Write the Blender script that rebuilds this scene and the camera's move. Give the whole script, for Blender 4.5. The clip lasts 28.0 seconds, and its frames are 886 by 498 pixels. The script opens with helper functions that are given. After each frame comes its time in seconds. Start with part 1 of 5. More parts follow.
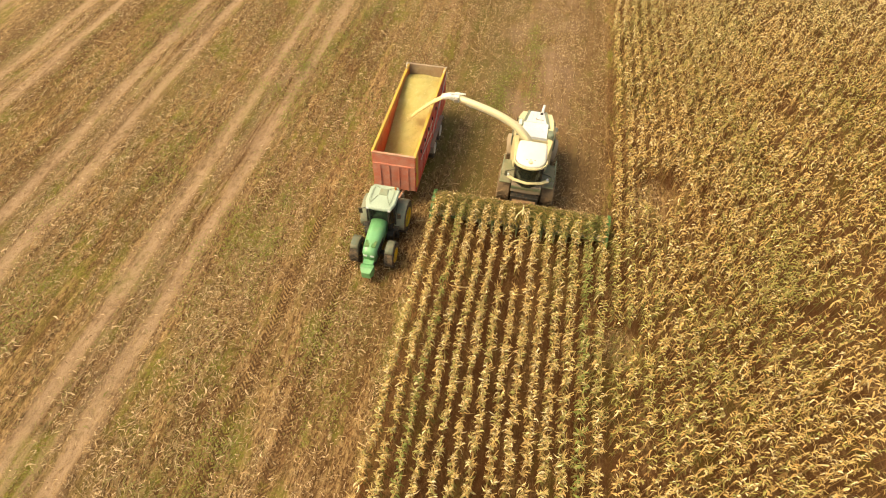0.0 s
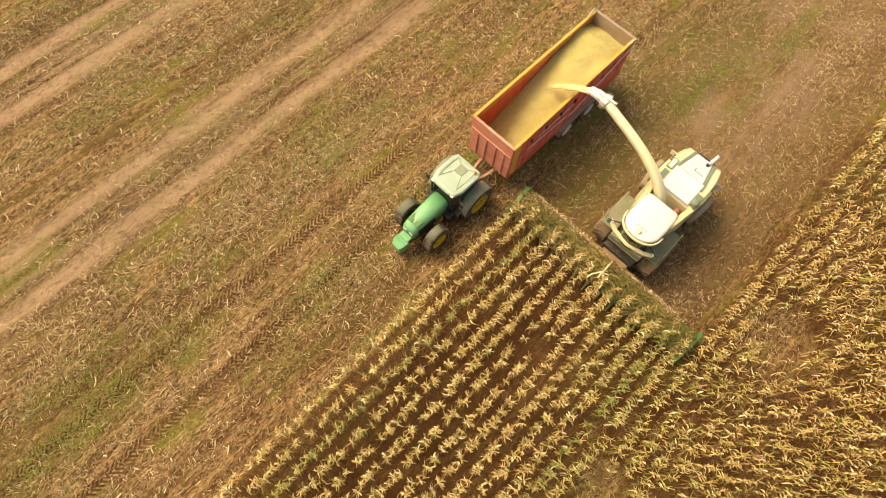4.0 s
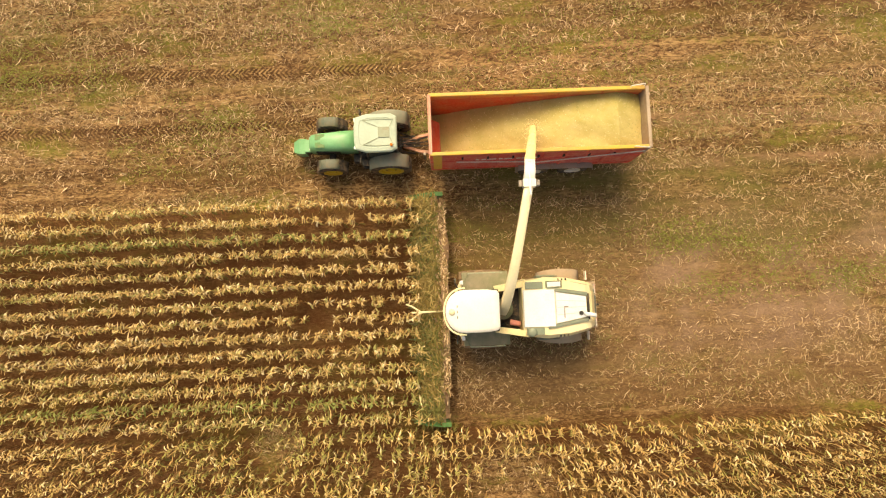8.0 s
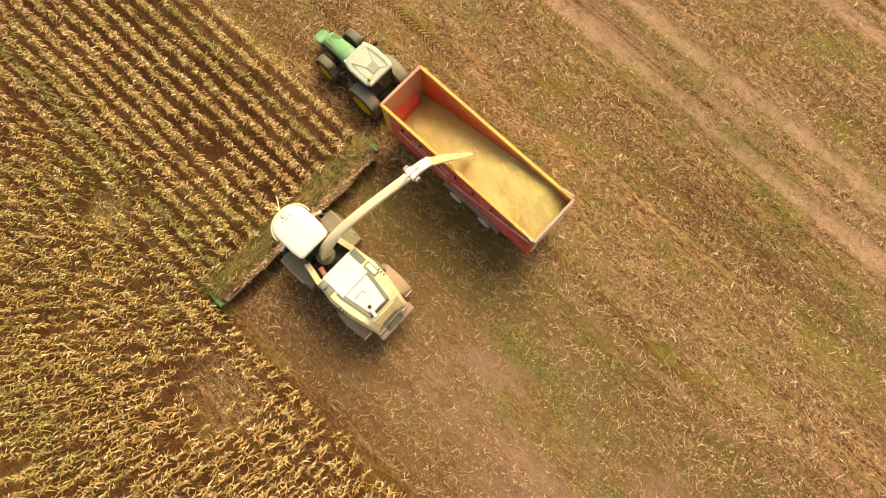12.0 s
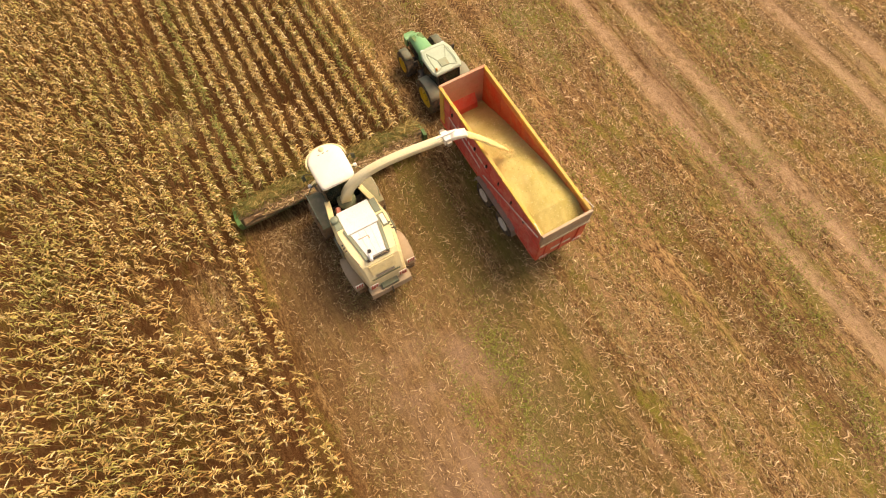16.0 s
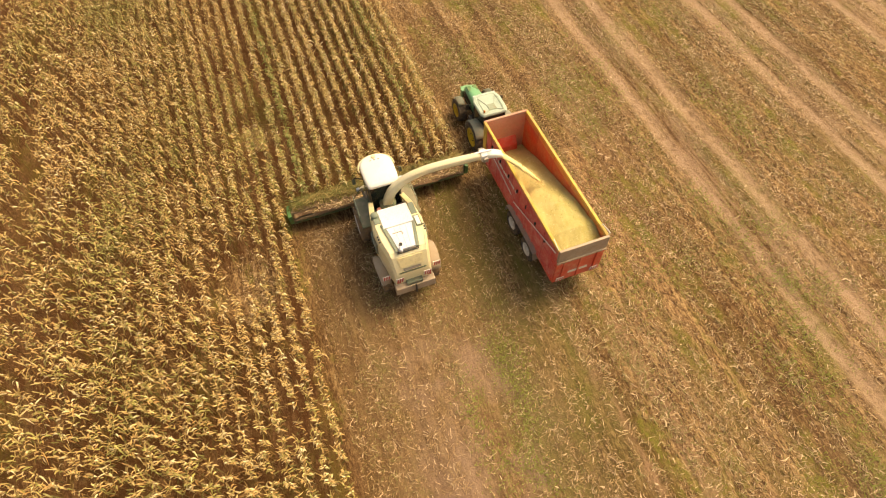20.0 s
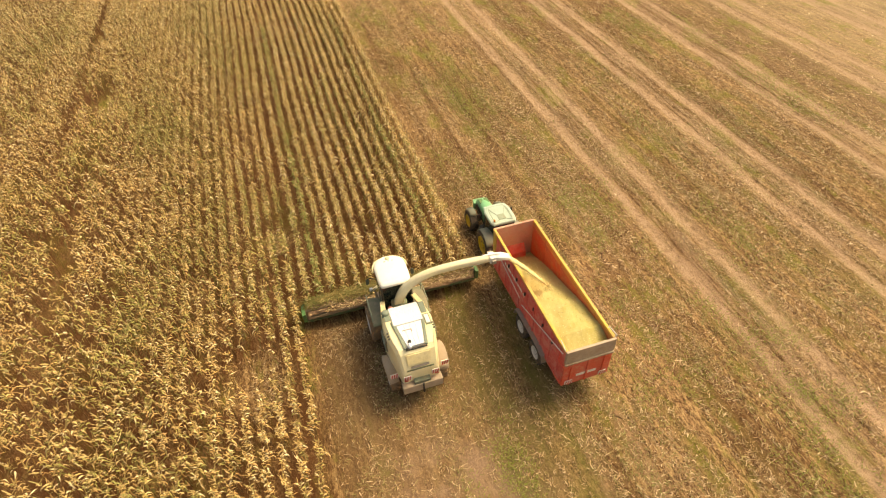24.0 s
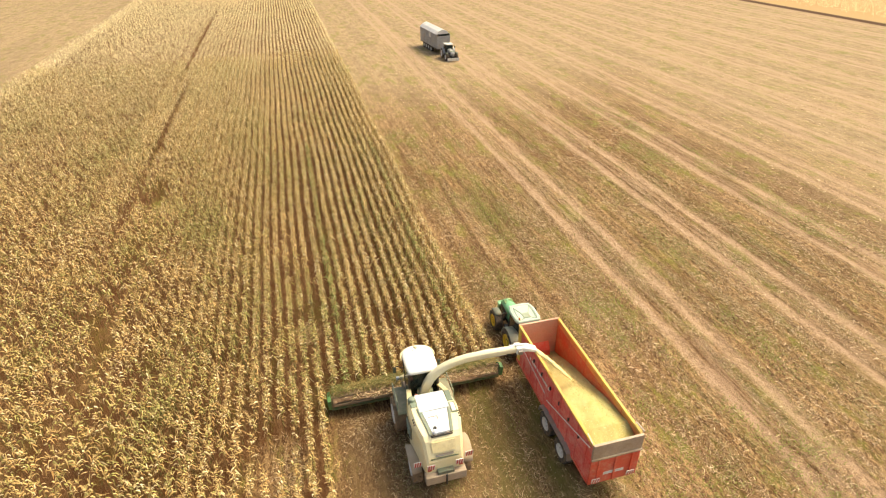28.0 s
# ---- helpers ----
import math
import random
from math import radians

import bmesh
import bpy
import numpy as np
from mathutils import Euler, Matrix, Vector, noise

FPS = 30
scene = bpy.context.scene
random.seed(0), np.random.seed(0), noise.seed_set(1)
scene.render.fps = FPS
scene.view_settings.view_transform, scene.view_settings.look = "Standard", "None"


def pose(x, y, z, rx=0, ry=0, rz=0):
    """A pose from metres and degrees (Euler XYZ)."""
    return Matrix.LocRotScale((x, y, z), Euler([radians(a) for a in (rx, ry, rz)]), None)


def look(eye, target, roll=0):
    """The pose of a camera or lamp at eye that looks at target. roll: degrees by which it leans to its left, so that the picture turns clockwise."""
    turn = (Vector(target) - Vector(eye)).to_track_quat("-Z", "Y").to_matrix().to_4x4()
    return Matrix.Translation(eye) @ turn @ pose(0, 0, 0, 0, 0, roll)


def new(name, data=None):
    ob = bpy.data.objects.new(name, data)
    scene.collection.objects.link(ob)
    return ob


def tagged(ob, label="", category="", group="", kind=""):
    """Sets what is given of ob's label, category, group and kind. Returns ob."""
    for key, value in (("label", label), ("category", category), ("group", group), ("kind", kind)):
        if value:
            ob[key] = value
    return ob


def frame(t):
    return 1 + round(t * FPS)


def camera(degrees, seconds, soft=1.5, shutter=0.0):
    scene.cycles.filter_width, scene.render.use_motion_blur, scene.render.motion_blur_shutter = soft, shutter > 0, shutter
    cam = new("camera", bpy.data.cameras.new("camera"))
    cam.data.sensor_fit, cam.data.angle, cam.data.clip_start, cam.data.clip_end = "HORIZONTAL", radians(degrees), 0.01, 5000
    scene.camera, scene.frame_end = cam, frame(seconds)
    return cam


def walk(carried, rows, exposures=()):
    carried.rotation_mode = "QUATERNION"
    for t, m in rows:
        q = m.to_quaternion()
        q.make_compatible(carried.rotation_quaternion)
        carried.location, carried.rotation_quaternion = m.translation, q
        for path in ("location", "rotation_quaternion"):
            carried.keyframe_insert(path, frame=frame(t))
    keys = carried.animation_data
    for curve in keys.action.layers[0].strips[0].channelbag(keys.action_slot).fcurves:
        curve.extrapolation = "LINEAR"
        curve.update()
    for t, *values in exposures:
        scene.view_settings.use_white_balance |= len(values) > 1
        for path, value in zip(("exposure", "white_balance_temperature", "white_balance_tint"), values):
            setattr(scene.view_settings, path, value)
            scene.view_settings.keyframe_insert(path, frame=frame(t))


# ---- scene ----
cam = camera(77.3, 28.0, soft=1.15)
PATH = [
    (0, (0.504, 23.651, 25.627), (0.723, 22.416, 24.069), 1.6),
    (0.5, (0.752, 22.286, 25.587), (0.978, 21.11, 23.985), 3.2),
    (1, (0.886, 20.943, 25.558), (1.142, 19.835, 23.913), 4.0),
    (1.5, (0.887, 19.594, 25.565), (1.182, 18.563, 23.877), 5.1),
    (2, (0.766, 18.262, 25.628), (1.109, 17.316, 23.899), 5.7),
    (2.5, (0.596, 16.887, 25.721), (0.983, 16.035, 23.953), 6.0),
    (3, (0.402, 15.468, 25.834), (0.819, 14.713, 24.03), 6.6),
    (3.5, (0.141, 14.108, 25.964), (0.588, 13.452, 24.128), 5.6),
    (4, (-0.077, 12.659, 26.074), (0.382, 12.101, 24.209), 5.3),
    (4.5, (-0.185, 11.113, 26.194), (0.27, 10.657, 24.301), 5.2),
    (6.5, (0.191, 4.104, 26.608), (0.477, 4.0, 24.632), 2.3),
    (7, (0.391, 2.665, 26.631), (0.621, 2.61, 24.645), 0.9),
    (7.5, (0.517, 1.326, 26.749), (0.693, 1.297, 24.757), 2.6),
    (8, (0.681, -0.071, 26.853), (0.837, -0.079, 24.86), 0.7),
    (8.5, (0.813, -1.488, 26.953), (0.953, -1.481, 24.958), -0.1),
    (9, (0.853, -2.773, 27.08), (0.988, -2.751, 25.085), -1.7),
    (9.5, (0.891, -4.045, 27.202), (1.026, -4.001, 25.207), -4.8),
    (10, (0.847, -5.412, 27.335), (1.004, -5.333, 25.343), -6.8),
    (10.5, (0.84, -6.735, 27.478), (1.023, -6.613, 25.49), -7.3),
    (11, (0.876, -7.951, 27.594), (1.081, -7.777, 25.612), -7.7),
    (11.5, (0.909, -8.795, 27.581), (1.123, -8.579, 25.604), -7.0),
    (13.5, (-0.147, -11.902, 26.725), (0.145, -11.45, 24.799), -3.5),
    (14, (-0.41, -12.572, 26.598), (-0.114, -12.073, 24.685), -3.8),
    (14.5, (-0.758, -13.256, 26.483), (-0.448, -12.718, 24.582), -3.2),
    (15, (-1.152, -13.986, 26.382), (-0.822, -13.404, 24.497), -2.6),
    (15.5, (-1.397, -14.769, 26.253), (-1.063, -14.137, 24.385), -3.2),
    (16, (-1.518, -15.571, 26.148), (-1.189, -14.889, 24.297), -3.7),
    (16.5, (-1.615, -16.283, 26.038), (-1.283, -15.557, 24.204), -3.8),
    (17, (-1.838, -16.959, 25.999), (-1.501, -16.19, 24.184), -3.7),
    (17.5, (-2.147, -17.685, 26.008), (-1.807, -16.871, 24.214), -3.1),
    (18, (-2.41, -18.398, 26.029), (-2.069, -17.539, 24.256), -3.1),
    (18.5, (-2.578, -19.045, 26.037), (-2.24, -18.136, 24.288), -3.3),
    (19, (-2.797, -19.613, 25.979), (-2.459, -18.655, 24.256), -3.2),
    (19.5, (-3.01, -20.129, 25.92), (-2.669, -19.126, 24.223), -2.9),
    (20, (-3.209, -20.593, 25.895), (-2.859, -19.551, 24.224), -1.9),
    (20.5, (-3.342, -21.092, 25.851), (-2.987, -19.995, 24.217), -2.5),
    (21, (-3.42, -21.43, 25.772), (-3.053, -20.284, 24.174), -2.5),
    (21.5, (-3.408, -21.579, 25.705), (-3.033, -20.389, 24.142), -2.6),
    (23.5, (-3.411, -21.97, 25.811), (-3.006, -20.631, 24.382), -2.2),
    (24, (-3.364, -22.042, 25.826), (-2.952, -20.664, 24.436), -2.0),
    (24.5, (-3.356, -22.106, 25.832), (-2.937, -20.693, 24.48), -1.8),
    (25, (-3.428, -22.195, 25.839), (-2.998, -20.751, 24.525), -1.0),
    (25.5, (-3.563, -22.34, 25.787), (-3.119, -20.862, 24.514), -0.6),
    (26, (-3.654, -22.551, 25.697), (-3.203, -21.038, 24.469), -0.5),
    (26.5, (-3.774, -22.893, 25.578), (-3.327, -21.341, 24.398), -0.3),
    (27, (-3.974, -23.194, 25.461), (-3.527, -21.608, 24.329), -0.4),
    (27.5, (-4.297, -23.543, 25.37), (-3.85, -21.921, 24.288), -0.7),
    (28, (-4.738, -23.991, 25.31), (-4.297, -22.338, 24.275), -0.6),
]
EXPOSURES = [(0, 0.59, 9800, 1), (4, 0.55, 9700, 3), (11, 0.53, 10000, 10), (15, 0.51, 10200, 14), (20, 0.6, 10200, 9), (24, 0.68, 9900, 5), (26.5, 0.79, 9400, 3), (28, 0.95, 7900, 2)]
walk(cam, [(t, look(eye, target, roll)) for t, eye, target, roll in PATH], exposures=EXPOSURES)


# ---- light ----
world = bpy.data.worlds.new("sky")
scene.world = world
world.use_nodes = True
wn = world.node_tree.nodes
sky = wn.new("ShaderNodeTexSky")
sky.sky_type = "NISHITA"
sky.sun_disc = False
sky.sun_elevation = radians(52)
sky.sun_rotation = radians(75)
sky.air_density, sky.dust_density, sky.ozone_density = 0.7, 5.0, 0.3
wn["Background"].inputs["Strength"].default_value = 0.15
world.node_tree.links.new(sky.outputs["Color"], wn["Background"].inputs["Color"])
sun_data = bpy.data.lights.new("sun", "SUN")
sun_data.energy, sun_data.angle, sun_data.color = 1.5, radians(33), (1.0, 0.92, 0.80)
sun = new("sun", sun_data)
sun.matrix_world = look((40, 12, 55), (0, 0, 0))


# ---- materials ----
def ramp_mix(nt, fac, a, b):
    n = nt.nodes.new("ShaderNodeMix")
    n.data_type = "RGBA"
    for socket, v in ((n.inputs[0], fac), (n.inputs[6], a), (n.inputs[7], b)):
        if isinstance(v, (tuple, list)):
            socket.default_value = (*v[:3], 1)
        elif isinstance(v, (int, float)):
            socket.default_value = v
        else:
            nt.links.new(v, socket)
    return n.outputs[2]


def math_node(nt, op, a, b=None, c=None):
    n = nt.nodes.new("ShaderNodeMath")
    n.operation = op
    for i, v in enumerate((a, b, c)):
        if v is None:
            continue
        if isinstance(v, (int, float)):
            n.inputs[i].default_value = v
        else:
            nt.links.new(v, n.inputs[i])
    return n.outputs[0]


def remap(nt, v, lo, hi, to_lo=0.0, to_hi=1.0):
    n = nt.nodes.new("ShaderNodeMapRange")
    n.interpolation_type = "SMOOTHSTEP"
    nt.links.new(v, n.inputs[0])
    for i, q in enumerate((lo, hi, to_lo, to_hi)):
        n.inputs[i + 1].default_value = q
    return n.outputs[0]


def noise_node(nt, coord, scale, detail=4.0, rough=0.6):
    n = nt.nodes.new("ShaderNodeTexNoise")
    nt.links.new(coord, n.inputs["Vector"])
    n.inputs["Scale"].default_value = scale
    n.inputs["Detail"].default_value = detail
    n.inputs["Roughness"].default_value = rough
    return n.outputs["Fac"]


def cell_node(nt, coord, scale):
    """One random value for each small cell."""
    n = nt.nodes.new("ShaderNodeTexVoronoi")
    nt.links.new(coord, n.inputs["Vector"])
    n.inputs["Scale"].default_value = scale
    sep = nt.nodes.new("ShaderNodeSeparateColor")
    nt.links.new(n.outputs["Color"], sep.inputs[0])
    return sep.outputs[0]


def turned(nt, coord, degrees, sx, sy):
    n = nt.nodes.new("ShaderNodeMapping")
    nt.links.new(coord, n.inputs["Vector"])
    n.inputs["Rotation"].default_value = (0, 0, radians(degrees))
    n.inputs["Scale"].default_value = (sx, sy, 1.0)
    return n.outputs["Vector"]


def stretch(nt, coord, sx, sy, sz):
    n = nt.nodes.new("ShaderNodeMapping")
    nt.links.new(coord, n.inputs["Vector"])
    n.inputs["Scale"].default_value = (sx, sy, sz)
    return n.outputs["Vector"]


def base_material(name):
    m = bpy.data.materials.new(name)
    m.use_nodes = True
    nt = m.node_tree
    tex = nt.nodes.new("ShaderNodeTexCoord")
    return m, nt, nt.nodes["Principled BSDF"], tex.outputs["Object"]


def bump_into(nt, bsdf, height, strength, distance):
    b = nt.nodes.new("ShaderNodeBump")
    b.inputs["Strength"].default_value = strength
    b.inputs["Distance"].default_value = distance
    nt.links.new(height, b.inputs["Height"])
    nt.links.new(b.outputs["Normal"], bsdf.inputs["Normal"])


def surface(name, c1, c2, scale=1.5, fine=18.0, rough=0.55, metal=0.0, bump=0.15, dust=None, dust_amount=0.35, coat=0.0):
    """Paint, metal or rubber: two tones at a broad scale, grain at a fine one and patches of field dust."""
    m, nt, bsdf, co = base_material(name)
    broad = noise_node(nt, co, scale)
    grain = noise_node(nt, co, fine, 6.0, 0.7)
    col = ramp_mix(nt, remap(nt, broad, 0.35, 0.65), c1, c2)
    col = ramp_mix(nt, math_node(nt, "MULTIPLY", remap(nt, grain, 0.4, 0.7), 0.25), col, tuple(v * 0.6 for v in c1))
    r = remap(nt, grain, 0.3, 0.7, max(rough - 0.12, 0.05), min(rough + 0.15, 1.0))
    if dust:
        d = noise_node(nt, co, scale * 2.3, 8.0, 0.7)
        fac = remap(nt, d, 0.62 - dust_amount * 0.5, 0.72)
        fac = math_node(nt, "MULTIPLY", fac, min(dust_amount * 1.6, 0.9))
        col = ramp_mix(nt, fac, col, dust)
    nt.links.new(col, bsdf.inputs["Base Color"])
    nt.links.new(r, bsdf.inputs["Roughness"])
    bsdf.inputs["Metallic"].default_value = metal
    bsdf.inputs["Coat Weight"].default_value = coat
    bump_into(nt, bsdf, grain, bump, 0.01)
    return m


def leafy(name, dry, dry2, green, green_at=0.6, field_scale=0.16, thru=0.25, bleach=(0.62, 0.47, 0.2), ripe=0.0):
    """Leaves: each blade has its own tone, and whole areas of the field are greener than others. ripe: amount of
    painted haze.
    """
    m, nt, bsdf, co = base_material(name)
    geo = nt.nodes.new("ShaderNodeNewGeometry")
    isl = geo.outputs["Random Per Island"]
    area = noise_node(nt, stretch(nt, geo.outputs["Position"], 1.0, 0.45, 0.0), field_scale, 3.0, 0.6)
    col = ramp_mix(nt, isl, dry, dry2)
    pale = math_node(nt, "FRACT", math_node(nt, "MULTIPLY", isl, 17.3))
    col = ramp_mix(nt, remap(nt, pale, 0.6, 0.9), col, bleach)
    own = math_node(nt, "FRACT", math_node(nt, "MULTIPLY", isl, 7.13))
    both = math_node(nt, "ADD", area, math_node(nt, "MULTIPLY", math_node(nt, "SUBTRACT", own, 0.5), 0.45))
    col = ramp_mix(nt, remap(nt, both, green_at - 0.06, green_at + 0.1), col, green)
    # haze put into the colour: blades pale towards both far ends of y
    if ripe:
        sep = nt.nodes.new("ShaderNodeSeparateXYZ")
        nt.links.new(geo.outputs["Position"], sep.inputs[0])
        far_haze = math_node(nt, "MAXIMUM", remap(nt, sep.outputs[1], 10.0, 110.0, 0.0, ripe), remap(nt, sep.outputs[1], -14.0, -40.0, 0.0, ripe))
        col = ramp_mix(nt, far_haze, col, bleach)
    streak = noise_node(nt, co, 9.0, 3.0, 0.7)
    col = ramp_mix(nt, remap(nt, streak, 0.58, 0.75, 0.0, 0.55), col, tuple(v * 0.55 for v in dry))
    nt.links.new(col, bsdf.inputs["Base Color"])
    bsdf.inputs["Roughness"].default_value = 0.6
    tr = nt.nodes.new("ShaderNodeBsdfTranslucent")
    nt.links.new(col, tr.inputs["Color"])
    mix = nt.nodes.new("ShaderNodeMixShader")
    mix.inputs[0].default_value = thru
    nt.links.new(bsdf.outputs[0], mix.inputs[1])
    nt.links.new(tr.outputs[0], mix.inputs[2])
    nt.links.new(mix.outputs[0], nt.nodes["Material Output"].inputs["Surface"])
    return m


def soil():
    """Stubble field: brown soil, chaff, faint drill rows, pale wheel tracks every pass and green regrowth."""
    m, nt, bsdf, co = base_material("stubble_soil")
    sep = nt.nodes.new("ShaderNodeSeparateXYZ")
    nt.links.new(co, sep.inputs[0])
    x, y = sep.outputs[0], sep.outputs[1]
    broad = noise_node(nt, stretch(nt, co, 1.0, 0.35, 1.0), 0.12, 5.0, 0.6)
    mid = noise_node(nt, stretch(nt, co, 1.0, 0.4, 1.0), 0.9, 6.0, 0.65)
    fine = noise_node(nt, co, 7.0, 8.0, 0.75)
    chaff = noise_node(nt, stretch(nt, co, 1.0, 0.6, 1.0), 16.0, 5.0, 0.75)
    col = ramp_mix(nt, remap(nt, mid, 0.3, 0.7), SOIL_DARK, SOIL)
    col = ramp_mix(nt, remap(nt, broad, 0.42, 0.7, 0.0, 0.7), col, SOIL_PALE)
    streak = noise_node(nt, stretch(nt, co, 1.0, 0.07, 1.0), 2.2, 5.0, 0.7)
    col = ramp_mix(nt, remap(nt, streak, 0.52, 0.66, 0.0, 0.5), col, SOIL_PALE)
    col = ramp_mix(nt, remap(nt, streak, 0.46, 0.34, 0.0, 0.55), col, SOIL_DARK)
    wob = math_node(nt, "MULTIPLY", math_node(nt, "SUBTRACT", noise_node(nt, co, 0.6, 3.0), 0.5), 0.35)
    xw = math_node(nt, "ADD", x, wob)
    # drill rows, 0.75 m apart
    row = math_node(nt, "ABSOLUTE", math_node(nt, "SUBTRACT", math_node(nt, "FRACT", math_node(nt, "MULTIPLY", xw, 1 / 0.75)), 0.5))
    col = ramp_mix(nt, math_node(nt, "MULTIPLY", remap(nt, row, 0.30, 0.45), remap(nt, mid, 0.35, 0.65, 0.2, 0.65)), col, CHAFF)
    col = ramp_mix(nt, math_node(nt, "MULTIPLY", remap(nt, row, 0.16, 0.03), remap(nt, mid, 0.35, 0.65, 0.7, 0.2)), col, SOIL_DARK)
    col = ramp_mix(nt, remap(nt, chaff, 0.5, 0.68, 0.0, 0.7), col, CHAFF)
    col = ramp_mix(nt, remap(nt, fine, 0.56, 0.75, 0.0, 0.6), col, tuple(v * 0.45 for v in SOIL_DARK))
    clods = noise_node(nt, stretch(nt, co, 1.0, 0.7, 1.0), 3.6, 3.0, 0.6)
    col = ramp_mix(nt, remap(nt, clods, 0.46, 0.36, 0.0, 0.75), col, tuple(v * 0.75 for v in SOIL_DARK))
    col = ramp_mix(nt, remap(nt, clods, 0.56, 0.68, 0.0, 0.6), col, CHAFF)
    # trodden chaff: flecks that lie in all directions, light and dark
    for deg, sx, sy, scale in ((25, 1.0, 0.28, 15.0), (115, 1.0, 0.3, 13.0), (70, 1.0, 0.4, 22.0)):
        cell = cell_node(nt, turned(nt, co, deg, sx, sy), scale)
        col = ramp_mix(nt, math_node(nt, "MULTIPLY", remap(nt, cell, 0.70, 0.98), remap(nt, mid, 0.28, 0.62, 0.18, 0.60)), col, CHAFF)
        col = ramp_mix(nt, remap(nt, cell, 0.30, 0.06, 0.0, 0.55), col, tuple(v * 0.7 for v in SOIL_DARK))
    band_a = noise_node(nt, stretch(nt, co, 1.0, 0.09, 1.0), 0.75, 4.0, 0.65)
    band_b = noise_node(nt, stretch(nt, co, 1.0, 0.06, 1.0), 0.33, 4.0, 0.6)
    col = ramp_mix(nt, math_node(nt, "MULTIPLY", remap(nt, band_a, 0.50, 0.64), remap(nt, fine, 0.35, 0.65, 0.35, 0.8)), col, OLIVE_COVER)
    col = ramp_mix(nt, math_node(nt, "MULTIPLY", remap(nt, band_b, 0.52, 0.42), remap(nt, fine, 0.35, 0.65, 0.25, 0.7)), col, SOIL_DARK)
    # paler straw colour away from the strip at work
    off_strip = math_node(nt, "MAXIMUM", math_node(nt, "MAXIMUM", remap(nt, x, 35.0, 65.0), remap(nt, y, 35.0, 85.0)), remap(nt, x, -46.0, -54.0))
    off_strip = math_node(nt, "MAXIMUM", off_strip, math_node(nt, "MULTIPLY", remap(nt, y, -16.0, -42.0), remap(nt, x, 10.0, 16.0)))
    off_strip = math_node(nt, "MULTIPLY", off_strip, math_node(nt, "MAXIMUM", remap(nt, x, 4.9, 5.6), remap(nt, x, -49.5, -50.5)))
    col = ramp_mix(nt, math_node(nt, "MULTIPLY", off_strip, remap(nt, mid, 0.25, 0.75, 0.35, 0.7)), col, FAR_STRAW)
    # shade under and between the standing plants, put into the soil colour
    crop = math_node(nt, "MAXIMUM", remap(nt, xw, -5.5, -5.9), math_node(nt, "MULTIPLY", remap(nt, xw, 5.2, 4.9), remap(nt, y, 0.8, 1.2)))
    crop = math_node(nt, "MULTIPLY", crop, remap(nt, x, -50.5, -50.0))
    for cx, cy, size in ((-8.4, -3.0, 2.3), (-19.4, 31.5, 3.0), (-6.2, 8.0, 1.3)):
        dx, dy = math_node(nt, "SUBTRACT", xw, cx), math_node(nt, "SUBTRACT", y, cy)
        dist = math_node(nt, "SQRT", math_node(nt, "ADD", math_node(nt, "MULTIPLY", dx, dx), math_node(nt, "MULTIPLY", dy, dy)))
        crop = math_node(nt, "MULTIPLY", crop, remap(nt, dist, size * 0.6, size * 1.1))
    col = ramp_mix(nt, math_node(nt, "MULTIPLY", crop, remap(nt, mid, 0.3, 0.7, 0.9, 0.5)), col, CROP_SHADE)
    # regrowth
    weeds = noise_node(nt, stretch(nt, co, 1.0, 0.4, 1.0), 0.42, 6.0, 0.72)
    col = ramp_mix(nt, math_node(nt, "MULTIPLY", math_node(nt, "MULTIPLY", remap(nt, weeds, 0.51, 0.63), remap(nt, crop, 0.0, 1.0, 1.0, 0.4)), remap(nt, fine, 0.4, 0.6, 0.3, 0.85)), col, WEED)
    # pale wheel tracks: two lines in every pass of ten metres, beyond the working machines
    far = remap(nt, x, 14.0, 17.0)
    past = math_node(nt, "MODULO", math_node(nt, "SUBTRACT", math_node(nt, "ADD", xw, 0.0), 13.3), 10.05)
    lines = None
    for at, half in ((5.0, 0.5), (7.7, 0.5)):
        d = math_node(nt, "ABSOLUTE", math_node(nt, "SUBTRACT", past, at))
        one = remap(nt, d, half * 0.2, half * 1.35, 1.0, 0.0)
        lines = one if lines is None else math_node(nt, "MAXIMUM", lines, one)
    lines = math_node(nt, "MULTIPLY", math_node(nt, "MULTIPLY", lines, far), remap(nt, mid, 0.3, 0.62, 0.45, 0.92))
    lines = math_node(nt, "MULTIPLY", lines, remap(nt, clods, 0.35, 0.55, 0.45, 1.0))
    band = remap(nt, math_node(nt, "ABSOLUTE", math_node(nt, "SUBTRACT", past, 6.35)), 1.5, 3.0, 1.0, 0.0)
    band = math_node(nt, "MULTIPLY", math_node(nt, "MULTIPLY", band, far), remap(nt, streak, 0.4, 0.62, 0.0, 0.55))
    col = ramp_mix(nt, band, col, TRACK)
    col = ramp_mix(nt, lines, col, TRACK)
    # the machines' own fresh tracks behind them
    fresh = None
    for at, half in ((6.6, 0.4), (8.8, 0.5)):
        d = math_node(nt, "ABSOLUTE", math_node(nt, "SUBTRACT", xw, at))
        one = remap(nt, d, half * 0.4, half * 1.2, 1.0, 0.0)
        fresh = one if fresh is None else math_node(nt, "MAXIMUM", fresh, one)
    fresh = math_node(nt, "MULTIPLY", math_node(nt, "MULTIPLY", fresh, remap(nt, y, -4.0, -7.0)), remap(nt, mid, 0.3, 0.65, 0.15, 0.75))
    fresh = math_node(nt, "MULTIPLY", fresh, remap(nt, clods, 0.35, 0.6, 0.35, 1.0))
    col = ramp_mix(nt, fresh, col, FRESH_TRACK)
